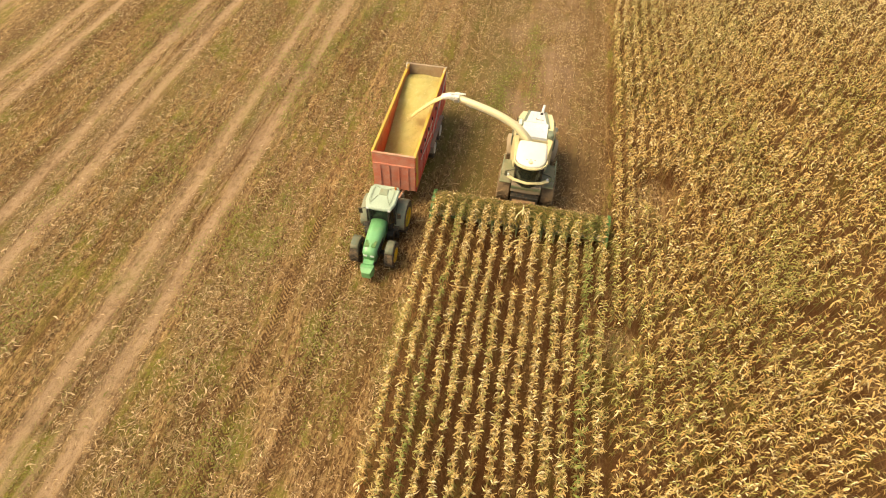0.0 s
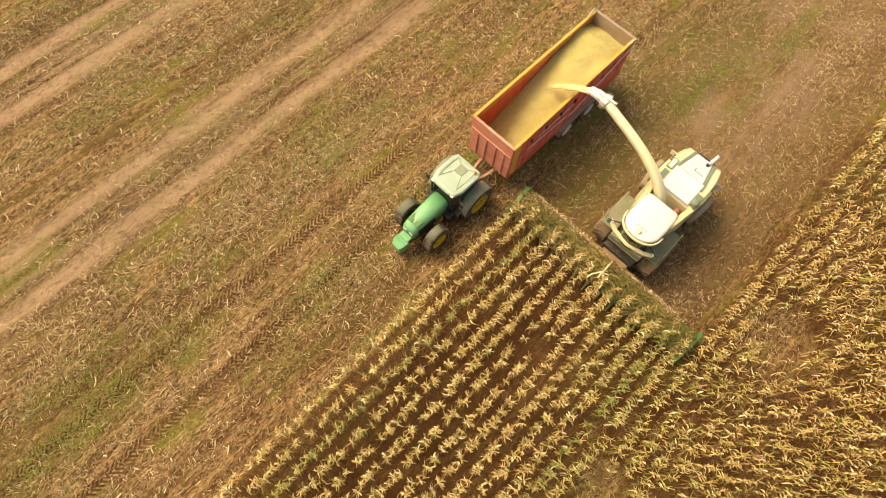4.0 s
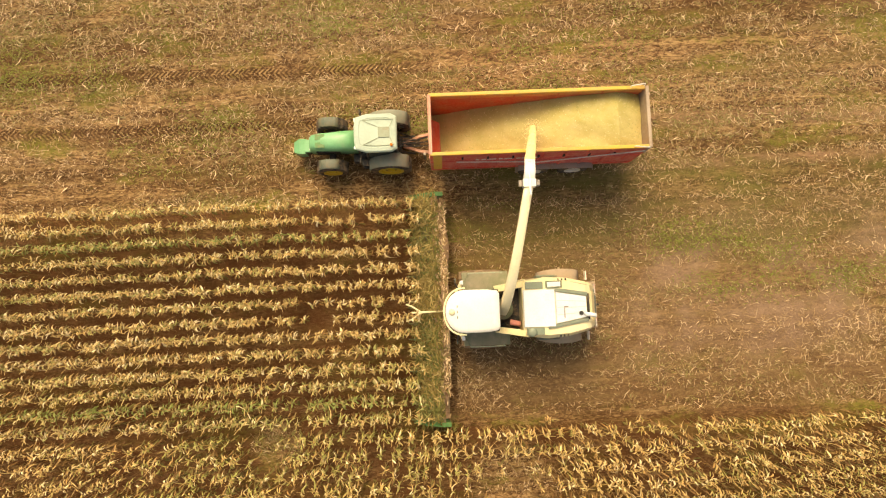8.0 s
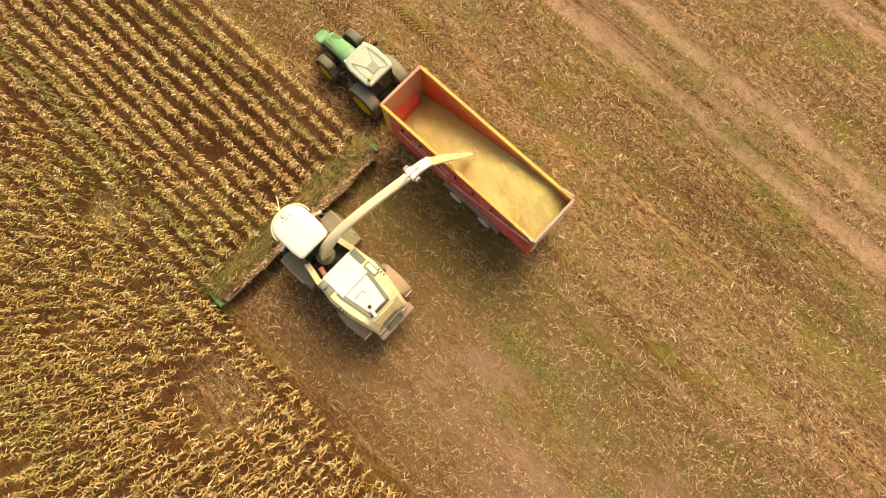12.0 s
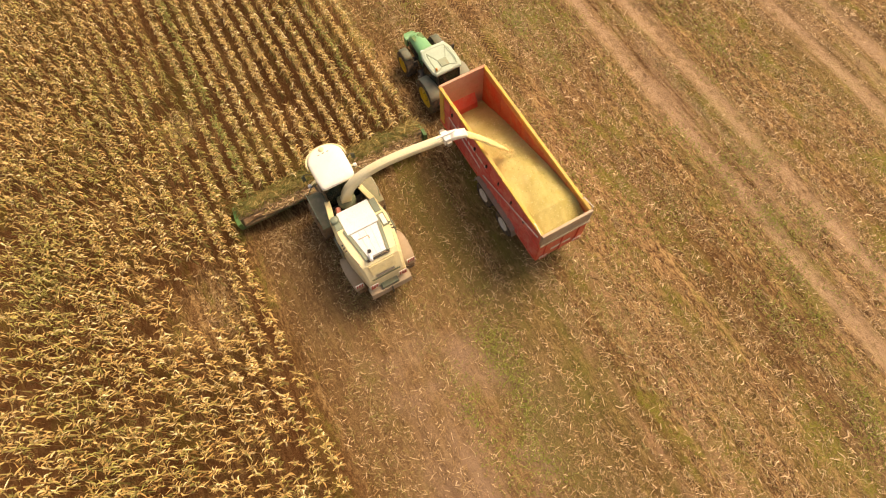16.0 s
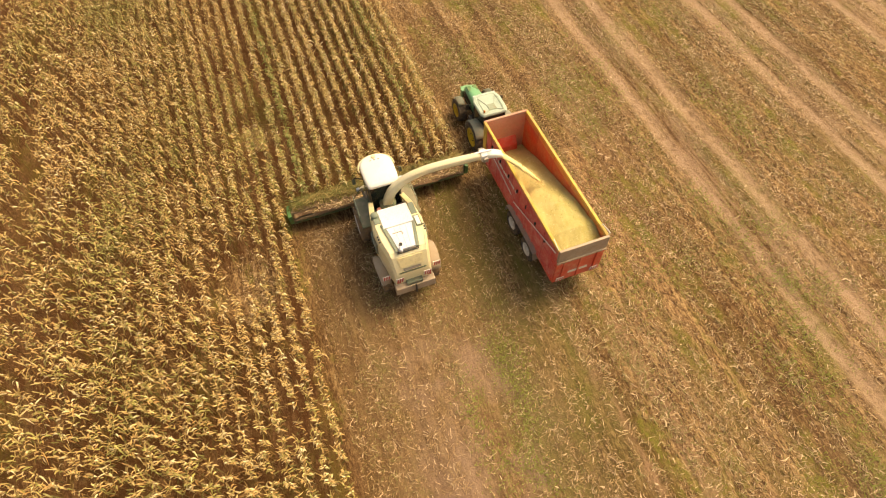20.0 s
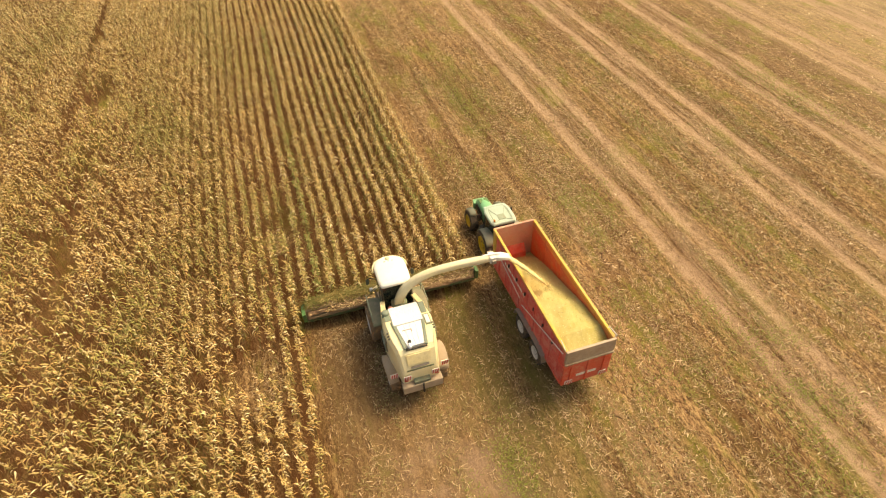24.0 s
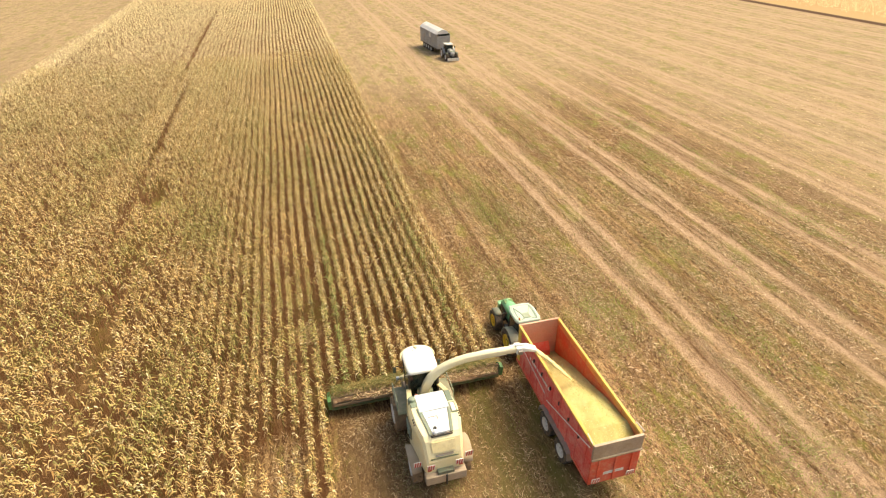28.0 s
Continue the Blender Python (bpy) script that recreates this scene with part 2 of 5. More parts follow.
    # tread prints of an earlier pass
    for at in (9.2, 11.9):
        off = math_node(nt, "ABSOLUTE", math_node(nt, "SUBTRACT", x, at))
        lug = math_node(nt, "FRACT", math_node(nt, "MULTIPLY", math_node(nt, "ADD", y, off), 4.2))
        lug = math_node(nt, "MULTIPLY", remap(nt, lug, 0.45, 0.55), remap(nt, off, 0.33, 0.24))
        lug = math_node(nt, "MULTIPLY", math_node(nt, "MULTIPLY", lug, math_node(nt, "MULTIPLY", remap(nt, y, -1.0, 2.0), remap(nt, y, 34.0, 22.0))), remap(nt, mid, 0.35, 0.6, 0.55, 0.95))
        col = ramp_mix(nt, lug, col, tuple(v * 0.7 for v in SOIL_DARK))
    # bare dusty swath that the harvester has just cleared
    swath = math_node(nt, "MULTIPLY", remap(nt, math_node(nt, "ABSOLUTE", xw), 5.6, 4.4), remap(nt, y, 0.5, -2.0))
    col = ramp_mix(nt, math_node(nt, "MULTIPLY", swath, remap(nt, mid, 0.3, 0.7, 0.25, 0.65)), col, SWATH)
    # pinkish soil behind the harvester, with airborne dust haze painted into its colour
    soil_haze = math_node(nt, "MULTIPLY", remap(nt, math_node(nt, "ABSOLUTE", math_node(nt, "SUBTRACT", xw, 0.6)), 4.8, 2.2), remap(nt, y, -6.5, -12.0))
    drift = noise_node(nt, co, 0.35, 4.0, 0.6)
    col = ramp_mix(nt, math_node(nt, "MULTIPLY", soil_haze, remap(nt, drift, 0.38, 0.66, 0.0, 0.6)), col, ROSY_DUST)
    # ripe neighbouring field beyond a dark furrow
    col = ramp_mix(nt, math_node(nt, "MULTIPLY", remap(nt, xw, 141.0, 142.5), remap(nt, xw, 146.5, 144.5)), col, tuple(v * 0.8 for v in SOIL_DARK))
    col = ramp_mix(nt, remap(nt, xw, 145.0, 147.0), col, RIPE_FIELD)
    # low olive growth and soft trailer shade, both painted between the two machines
    under = math_node(nt, "MULTIPLY", math_node(nt, "MULTIPLY", remap(nt, xw, 1.6, 3.0), remap(nt, xw, 7.6, 6.2)), remap(nt, y, -0.8, -2.0))
    col = ramp_mix(nt, math_node(nt, "MULTIPLY", under, remap(nt, weeds, 0.35, 0.6, 0.1, 0.65)), col, SHADED_OLIVE)
    nt.links.new(col, bsdf.inputs["Base Color"])
    bsdf.inputs["Roughness"].default_value = 0.95
    bsdf.inputs["Specular IOR Level"].default_value = 0.15
    height = math_node(nt, "ADD", math_node(nt, "ADD", fine, clods), math_node(nt, "MULTIPLY", chaff, 0.6))
    bump_into(nt, bsdf, height, 0.8, 0.07)
    return m


DUST = (0.34, 0.22, 0.12)
FRESH_TRACK, ROSY_DUST = (0.37, 0.215, 0.135), (0.34, 0.225, 0.16)
OLIVE_COVER = (0.165, 0.122, 0.036)
SHADED_OLIVE = (0.125, 0.105, 0.032)
RIPE_FIELD = (0.42, 0.275, 0.13)
CROP_SHADE = (0.11, 0.045, 0.017)
FAR_STRAW = (0.41, 0.31, 0.19)
SOIL, SOIL_DARK, SOIL_PALE = (0.185, 0.094, 0.038), (0.088, 0.040, 0.015), (0.32, 0.185, 0.10)
CHAFF, WEED, TRACK, SWATH = (0.47, 0.31, 0.15), (0.175, 0.175, 0.03), (0.40, 0.27, 0.175), (0.20, 0.125, 0.062)

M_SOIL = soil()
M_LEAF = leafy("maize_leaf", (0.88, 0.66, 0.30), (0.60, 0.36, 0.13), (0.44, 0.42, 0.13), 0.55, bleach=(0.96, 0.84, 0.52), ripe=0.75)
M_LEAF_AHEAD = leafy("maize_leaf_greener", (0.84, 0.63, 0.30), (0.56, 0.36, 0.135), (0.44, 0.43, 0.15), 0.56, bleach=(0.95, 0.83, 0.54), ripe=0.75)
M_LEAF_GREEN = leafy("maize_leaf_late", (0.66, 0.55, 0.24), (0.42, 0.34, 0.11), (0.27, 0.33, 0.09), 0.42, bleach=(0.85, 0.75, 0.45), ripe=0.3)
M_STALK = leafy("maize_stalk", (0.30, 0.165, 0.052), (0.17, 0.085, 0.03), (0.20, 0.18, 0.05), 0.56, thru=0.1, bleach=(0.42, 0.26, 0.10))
M_TASSEL = leafy("maize_tassel", (0.56, 0.40, 0.16), (0.45, 0.29, 0.1), (0.3, 0.28, 0.08), 0.72)
M_STRAW = leafy("straw", (0.52, 0.34, 0.165), (0.17, 0.092, 0.038), (0.24, 0.215, 0.06), 0.63, thru=0.1, bleach=(0.80, 0.60, 0.38))
M_HUSK = leafy("husk", (0.30, 0.185, 0.085), (0.15, 0.082, 0.035), (0.19, 0.165, 0.05), 0.68, thru=0.05, bleach=(0.44, 0.28, 0.15))
M_WEED = leafy("weed_blades", (0.25, 0.245, 0.05), (0.17, 0.18, 0.035), (0.22, 0.25, 0.035), 0.5, bleach=(0.36, 0.34, 0.11))
M_CHOP = leafy("chopped_maize", (0.60, 0.52, 0.23), (0.42, 0.35, 0.12), (0.40, 0.38, 0.12), 0.6, 0.9, 0.05, (0.70, 0.62, 0.34))
M_LOAD = surface("maize_chaff", (0.60, 0.51, 0.21), (0.46, 0.385, 0.125), 0.55, 22.0, 0.95, 0.0, 0.25, (0.62, 0.54, 0.28), 0.3)
M_BLOWN = surface("blown_maize", (0.88, 0.74, 0.38), (0.84, 0.69, 0.32), 3.0, 14.0, 0.95, 0.0, 0.1)
M_CREAM = surface("cream_paint", (0.90, 0.80, 0.50), (0.87, 0.75, 0.43), 0.8, 14.0, 0.38, 0.0, 0.03, (0.5, 0.38, 0.22), 0.2, 0.3)
M_SPOUT = surface("pale_cream_paint", (0.92, 0.83, 0.57), (0.90, 0.80, 0.50), 0.8, 14.0, 0.38, 0.0, 0.03, (0.55, 0.43, 0.26), 0.15, 0.3)
M_COLLAR = surface("yellowed_cream_paint", (0.84, 0.72, 0.42), (0.80, 0.67, 0.36), 1.2, 14.0, 0.5, 0.0, 0.05, (0.5, 0.38, 0.2), 0.3)
M_WHITE = surface("white_paint", (0.90, 0.89, 0.84), (0.87, 0.85, 0.77), 0.7, 14.0, 0.35, 0.0, 0.03, (0.66, 0.58, 0.42), 0.1, 0.3)
M_SILVER = surface("silver_cover", (0.88, 0.90, 0.92), (0.80, 0.82, 0.84), 1.2, 20.0, 0.3, 0.1, 0.04, DUST, 0.12)
M_OLIVE = surface("dark_green_paint", (0.13, 0.165, 0.09), (0.18, 0.20, 0.115), 1.2, 16.0, 0.5, 0.0, 0.08, DUST, 0.35)
M_GREEN = surface("bright_green_paint", (0.13, 0.41, 0.17), (0.18, 0.47, 0.23), 0.9, 15.0, 0.4, 0.0, 0.04, (0.30, 0.34, 0.2), 0.22, 0.3)
M_HEADER = surface("header_green_paint", (0.09, 0.17, 0.06), (0.13, 0.19, 0.08), 1.2, 12.0, 0.6, 0.0, 0.08, DUST, 0.5)
M_ROOF = surface("pale_green_roof", (0.47, 0.58, 0.47), (0.41, 0.51, 0.41), 0.9, 14.0, 0.5, 0.0, 0.04, DUST, 0.16)
M_FENDER = surface("fender_plastic", (0.10, 0.13, 0.09), (0.15, 0.165, 0.12), 1.3, 12.0, 0.6, 0.0, 0.06, DUST, 0.38)
M_BLACK = surface("black_steel", (0.025, 0.025, 0.024), (0.04, 0.038, 0.034), 2.0, 20.0, 0.55, 0.2, 0.08, DUST, 0.3)
M_TYRE = surface("dusty_rubber", (0.045, 0.04, 0.036), (0.075, 0.06, 0.048), 1.5, 14.0, 0.85, 0.0, 0.25, DUST, 0.42)
M_TYRE_DUSTY = surface("mud_covered_rubber", (0.16, 0.11, 0.07), (0.22, 0.15, 0.09), 1.5, 14.0, 0.9, 0.0, 0.3, DUST, 0.55)
M_YELLOW = surface("yellow_rim_paint", (0.72, 0.50, 0.03), (0.62, 0.43, 0.04), 1.5, 18.0, 0.45, 0.0, 0.04, DUST, 0.2)
M_RAIL = surface("yellow_rail_paint", (0.74, 0.47, 0.08), (0.68, 0.43, 0.12), 1.0, 14.0, 0.5, 0.0, 0.06, DUST, 0.25)
M_RED = surface("red_trailer_paint", (0.74, 0.085, 0.045), (0.66, 0.10, 0.065), 0.8, 12.0, 0.42, 0.0, 0.05, (0.66, 0.36, 0.26), 0.34, 0.2)
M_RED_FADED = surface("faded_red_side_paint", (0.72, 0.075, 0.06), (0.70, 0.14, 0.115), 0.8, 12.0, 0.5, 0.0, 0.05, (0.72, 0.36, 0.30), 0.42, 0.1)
M_RED_WORN = surface("scoured_red_paint", (0.62, 0.27, 0.18), (0.64, 0.36, 0.26), 0.7, 10.0, 0.6, 0.0, 0.08, (0.52, 0.34, 0.22), 0.45)
M_RED_FRONT = surface("sun_faded_front_paint", (0.70, 0.21, 0.14), (0.72, 0.29, 0.21), 0.8, 12.0, 0.55, 0.0, 0.05, (0.70, 0.42, 0.33), 0.4)
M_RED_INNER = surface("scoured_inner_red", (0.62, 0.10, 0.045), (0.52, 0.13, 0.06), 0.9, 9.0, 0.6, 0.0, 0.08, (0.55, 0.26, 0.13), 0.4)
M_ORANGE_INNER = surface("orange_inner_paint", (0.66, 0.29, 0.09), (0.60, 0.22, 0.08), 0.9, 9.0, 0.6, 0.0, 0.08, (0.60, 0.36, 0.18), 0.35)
M_GREY = surface("grey_steel", (0.30, 0.27, 0.23), (0.38, 0.33, 0.27), 1.1, 16.0, 0.5, 0.3, 0.08, DUST, 0.35)
M_TAIL = surface("weathered_steel_plate", (0.50, 0.40, 0.30), (0.42, 0.32, 0.24), 1.0, 14.0, 0.6, 0.2, 0.1, DUST, 0.35)
M_HDUST = surface("dusty_olive_steel", (0.33, 0.235, 0.145), (0.25, 0.18, 0.09), 1.3, 12.0, 0.8, 0.0, 0.3, (0.42, 0.29, 0.19), 0.5)
M_HSHEET = surface("soil_caked_sheet", (0.33, 0.205, 0.12), (0.22, 0.125, 0.06), 1.6, 9.0, 0.9, 0.0, 0.3, (0.42, 0.29, 0.20), 0.4)
M_END = surface("end_shield_green", (0.07, 0.23, 0.07), (0.11, 0.27, 0.09), 1.3, 12.0, 0.55, 0.0, 0.06, DUST, 0.35)
M_FENDER_DUSTY = surface("dusty_grey_fender", (0.22, 0.25, 0.18), (0.27, 0.28, 0.21), 1.3, 12.0, 0.65, 0.0, 0.06, (0.36, 0.28, 0.2), 0.4)
M_HDUST_GREEN = surface("sage_green_paint", (0.33, 0.38, 0.27), (0.28, 0.33, 0.23), 1.3, 12.0, 0.5, 0.0, 0.05, DUST, 0.25)
M_WALKWAY = surface("dusty_walkway_steel", (0.20, 0.21, 0.12), (0.28, 0.25, 0.16), 1.3, 12.0, 0.65, 0.0, 0.08, (0.42, 0.34, 0.25), 0.4)
M_SAGE = surface("dark_sage_paint", (0.20, 0.25, 0.18), (0.25, 0.28, 0.21), 1.3, 12.0, 0.5, 0.0, 0.05, DUST, 0.25)
M_GUARD = surface("dust_caked_guard", (0.44, 0.34, 0.245), (0.38, 0.29, 0.20), 1.3, 12.0, 0.8, 0.0, 0.1, (0.46, 0.35, 0.24), 0.45)
M_RIMW = surface("pale_rim_paint", (0.74, 0.72, 0.68), (0.62, 0.60, 0.55), 2.0, 18.0, 0.45, 0.0, 0.04, DUST, 0.2)
M_DARKRED = surface("red_warning_film", (0.55, 0.05, 0.03), (0.48, 0.05, 0.03), 2.0, 20.0, 0.4)
M_ORANGE = surface("orange_plastic", (0.75, 0.22, 0.02), (0.65, 0.2, 0.02), 3.0, 20.0, 0.3)
M_MARK = surface("white_lettering", (0.8, 0.76, 0.7), (0.7, 0.64, 0.56), 3.0, 22.0, 0.5)
M_TARP = surface("pale_tarpaulin", (0.74, 0.72, 0.68), (0.64, 0.62, 0.58), 0.7, 9.0, 0.6, 0.0, 0.15, DUST, 0.15)
M_SLATE = surface("slate_grey_paint", (0.31, 0.31, 0.31), (0.38, 0.375, 0.36), 0.8, 14.0, 0.45, 0.0, 0.05, DUST, 0.3)


def glass():
    m, nt, bsdf, co = base_material("tinted_cab_glass")
    grime = noise_node(nt, co, 3.0, 6.0, 0.7)
    nt.links.new(ramp_mix(nt, remap(nt, grime, 0.45, 0.75, 0.0, 0.3), (0.025, 0.04, 0.032), DUST), bsdf.inputs["Base Color"])
    nt.links.new(remap(nt, grime, 0.4, 0.7, 0.04, 0.25), bsdf.inputs["Roughness"])
    bsdf.inputs["Transmission Weight"].default_value = 0.35
    bsdf.inputs["IOR"].default_value = 1.45
    return m


M_GLASS = glass()


# ---- mesh helpers ----
def top_of(ob):
    while ob.parent:
        ob = ob.parent
    return ob


def thing(name, at, label, category, group=""):
    ob = new(name)
    ob.location = at
    ob.empty_display_size = 0.3
    return tagged(ob, label, category, group)


def part(name, bm, material, parent, label="", smooth=False, keep=False):
    """Links a bmesh, drawn in world coordinates, as one mesh under a thing or a part."""
    if not keep:
        bmesh.ops.translate(bm, vec=-top_of(parent).location, verts=bm.verts)
    bmesh.ops.recalc_face_normals(bm, faces=bm.faces)
    me = bpy.data.meshes.new(name)
    bm.to_mesh(me)
    bm.free()
    me.materials.append(material)
    if smooth:
        for p in me.polygons:
            p.use_smooth = True
    ob = new(name, me)
    ob.parent = parent
    if label:
        ob["label"] = label
    return ob


def box(bm, lo, hi, bevel=0.0, turn=None):
    c = [(a + b) / 2 for a, b in zip(lo, hi)]
    s = [abs(b - a) for a, b in zip(lo, hi)]
    m = Matrix.Translation(c) @ (turn or Matrix.Identity(4)) @ Matrix.Diagonal((*s, 1))
    made = bmesh.ops.create_cube(bm, size=1.0, matrix=m)["verts"]
    if bevel > 0:
        edges = {e for v in made for e in v.link_edges}
        bmesh.ops.bevel(bm, geom=list(edges), offset=bevel, segments=2, profile=0.6, affect="EDGES")
    return bm


def boxes(*items):
    bm = bmesh.new()
    for it in items:
        box(bm, *it)
    return bm


def loft(bm, rings, caps=True):
    vs = [[bm.verts.new(p) for p in ring] for ring in rings]
    n = len(vs[0])
    for a, b in zip(vs, vs[1:]):
        for i in range(n):
            bm.faces.new((a[i], a[(i + 1) % n], b[(i + 1) % n], b[i]))
    if caps:
        bm.faces.new(vs[0][::-1])
        bm.faces.new(vs[-1])
    return bm


def sweep(bm, path, width, height=None, sides=0):
    """A bar along a path: round where sides is given, else of width by height."""
    path = [Vector(p) for p in path]
    rings = []
    for i, p in enumerate(path):
        d = (path[min(i + 1, len(path) - 1)] - path[max(i - 1, 0)]).normalized()
        side = d.cross(Vector((0, 0, 1)))
        side = Vector((1, 0, 0)) if side.length < 1e-3 else side.normalized()
        up = side.cross(d).normalized()
        w = width[i] if isinstance(width, (list, tuple)) else width
        h = w if height is None else (height[i] if isinstance(height, (list, tuple)) else height)
        if sides:
            rings.append([p + side * math.cos(a) * w + up * math.sin(a) * h for a in (2 * math.pi * k / sides for k in range(sides))])
        else:
            e = min(w, h) * 0.22
            pts = [(-w + e, -h), (w - e, -h), (w, -h + e), (w, h - e), (w - e, h), (-w + e, h), (-w, h - e), (-w, -h + e)]
            rings.append([p + side * a + up * b for a, b in pts])
    return loft(bm, rings)


def tube(path, r, sides=8):
    return sweep(bmesh.new(), path, r, None, sides)


def panel(pts, thick):
    """A plate through the given corners, of that thickness along its normal."""
    pts = [Vector(p) for p in pts]
    n = (pts[1] - pts[0]).cross(pts[2] - pts[0]).normalized() * thick / 2
    return loft(bmesh.new(), [[p - n for p in pts], [p + n for p in pts]])


def lathe(bm, profile, seg=32):
    """Turns (radius, x) pairs round the x axis."""
    rings = []
    for r, x in profile:
        rings.append([(x, r * math.cos(a), r * math.sin(a)) for a in (2 * math.pi * k / seg for k in range(seg))])
    return loft(bm, rings)


MESHES = {}


def wheel(parent, at, r, width, rim_r, tyre_mat, rim_mat, outward, tyre_label, rim_label):
    """A farm wheel: hub, lugged tyre and dished rim. outward: +1 where its outer face looks to +x."""
    key = (r, width, rim_r, tyre_mat.name, rim_mat.name)
    w = width / 2
    if key not in MESHES:
        bm = lathe(bmesh.new(), [(0.001, w * 0.5), (rim_r * 0.34, w * 0.5), (rim_r * 0.34, w * 0.82), (rim_r * 0.24, w * 0.9), (0.001, w * 0.9)], 16)
        hub = bpy.data.meshes.new("wheel")
        bm.to_mesh(hub), bm.free()
        hub.materials.append(rim_mat)
        bm = lathe(bmesh.new(), [(rim_r * 0.98, -w * 0.72), (rim_r * 1.12, -w * 0.92), (r * 0.80, -w * 1.0), (r * 0.92, -w * 0.94), (r * 0.965, -w * 0.8), (r * 0.97, 0),
                                 (r * 0.965, w * 0.8), (r * 0.92, w * 0.94), (r * 0.80, w * 1.0), (rim_r * 1.12, w * 0.92), (rim_r * 0.98, w * 0.72)], 36)
        n = 18
        for k in range(n):
            for side in (-1, 1):
                a = 2 * math.pi * (k + (0.25 if side > 0 else -0.25)) / n
                m = Matrix.Rotation(a, 4, "X") @ Matrix.Translation((side * w * 0.47, 0, r * 0.965)) @ Matrix.Rotation(side * 0.62, 4, "Z")
                bmesh.ops.create_cube(bm, size=1.0, matrix=m @ Matrix.Diagonal((w * 1.02, r * 0.085, r * 0.07, 1)))
        bmesh.ops.recalc_face_normals(bm, faces=bm.faces)
        tyre = bpy.data.meshes.new("tyre")
        bm.to_mesh(tyre), bm.free()
        tyre.materials.append(tyre_mat)
        bm = lathe(bmesh.new(), [(0.001, w * 0.62), (rim_r * 0.35, w * 0.66), (rim_r * 0.6, w * 0.76), (rim_r * 0.82, w * 0.72), (rim_r * 0.88, w * 0.92), (rim_r * 1.06, w * 1.0),
                                 (rim_r * 1.08, w * 0.92), (rim_r * 0.97, w * 0.7), (rim_r * 0.97, -w * 0.78), (rim_r * 0.85, -w * 0.78), (rim_r * 0.8, 0), (0.001, 0)], 32)
        for k in range(8):
            a = 2 * math.pi * k / 8
            m = Matrix.Rotation(a, 4, "X") @ Matrix.Translation((w * 0.72, 0, rim_r * 0.47))
            bmesh.ops.create_cube(bm, size=1.0, matrix=m @ Matrix.Diagonal((0.05, 0.05, 0.05, 1)))
        bmesh.ops.recalc_face_normals(bm, faces=bm.faces)
        rim = bpy.data.meshes.new("rim")
        bm.to_mesh(rim), bm.free()
        rim.materials.append(rim_mat)
        MESHES[key] = (hub, tyre, rim)
    hub, tyre, rim = MESHES[key]
    ob = new("wheel", hub)
    ob.parent = parent
    ob.matrix_basis = Matrix.Translation(Vector(at) - top_of(parent).location) @ Matrix.Rotation(0 if outward > 0 else math.pi, 4, "Z")
    for nm, me, lab in (("tyre", tyre, tyre_label), ("rim", rim, rim_label)):
        o = new(nm, me)
        o.parent = ob
        o["label"] = lab
    return ob


def quad_mesh(name, verts, quads, material, smooth=False):
    me = bpy.data.meshes.new(name)
    verts = np.ascontiguousarray(verts, dtype=np.float32)
    quads = np.ascontiguousarray(quads, dtype=np.int32)
    me.vertices.add(len(verts))
    me.vertices.foreach_set("co", verts.ravel())
    me.loops.add(quads.size)
    me.loops.foreach_set("vertex_index", quads.ravel())
    me.polygons.add(len(quads))
    me.polygons.foreach_set("loop_start", np.arange(0, quads.size, 4, dtype=np.int32))
    if smooth:
        me.polygons.foreach_set("use_smooth", np.ones(len(quads), dtype=bool))
    me.update(calc_edges=True)
    me.materials.append(material)
    return me


def strips(P, W):
    """Blades: P (n, k, 3) spine points, W (n, k, 3) half widths. Gives vertices and quads."""
    n, k, _ = P.shape
    V = np.stack([P - W, P + W], axis=2).reshape(-1, 3)
    base = (np.arange(n) * k * 2)[:, None] + (np.arange(k - 1) * 2)[None, :]
    Q = np.stack([base, base + 1, base + 3, base + 2], axis=-1).reshape(-1, 4)
    return V, Q


def rods(A, B, ra, rb, sides=3):
    """Tapered bars from A to B."""
    n = len(A)
    d = B - A
    d = d / np.linalg.norm(d, axis=1, keepdims=True)
    ref = np.where(np.abs(d[:, 2:3]) > 0.8, np.array([[1.0, 0, 0]]), np.array([[0, 0, 1.0]]))
    s = np.cross(d, ref)
    s /= np.linalg.norm(s, axis=1, keepdims=True)
    u = np.cross(s, d)
    ang = np.arange(sides) * 2 * np.pi / sides
    off = s[:, None] * np.cos(ang)[None, :, None] + u[:, None] * np.sin(ang)[None, :, None]
    ra, rb = np.broadcast_to(ra, (n,)), np.broadcast_to(rb, (n,))
    V = np.concatenate([A[:, None] + off * ra[:, None, None], B[:, None] + off * rb[:, None, None]], axis=1).reshape(-1, 3)
    i = np.arange(sides)
    q = np.stack([i, (i + 1) % sides, sides + (i + 1) % sides, sides + i], axis=-1)
    Q = (np.arange(n) * sides * 2)[:, None, None] + q[None]
    return V, Q.reshape(-1, 4)


# ---- ground ----
def wave(x, y, s, seed):
    """Smooth pseudo-random field between about -1 and 1."""
    g = np.random.RandomState(seed)
    out = 0.0
    for k in range(5):
        a, p = g.uniform(0, 6.283, 2)
        f = s * (0.6 + 0.5 * k)
        out = out + np.sin((x * math.cos(a) + y * math.sin(a)) * f + p)
    return out / 2.6


def ground_z(x, y):
    z = 0.03 * wave(x, y, 0.5, 3) + 0.012 * wave(x, y, 3.1, 4) - 0.02
    d = np.mod(x - 13.3, 10.05)
    rut = np.exp(-((d - 5.0) / 0.3) ** 2) + np.exp(-((d - 7.7) / 0.3) ** 2)
    return z - 0.05 * rut * (x > 15)


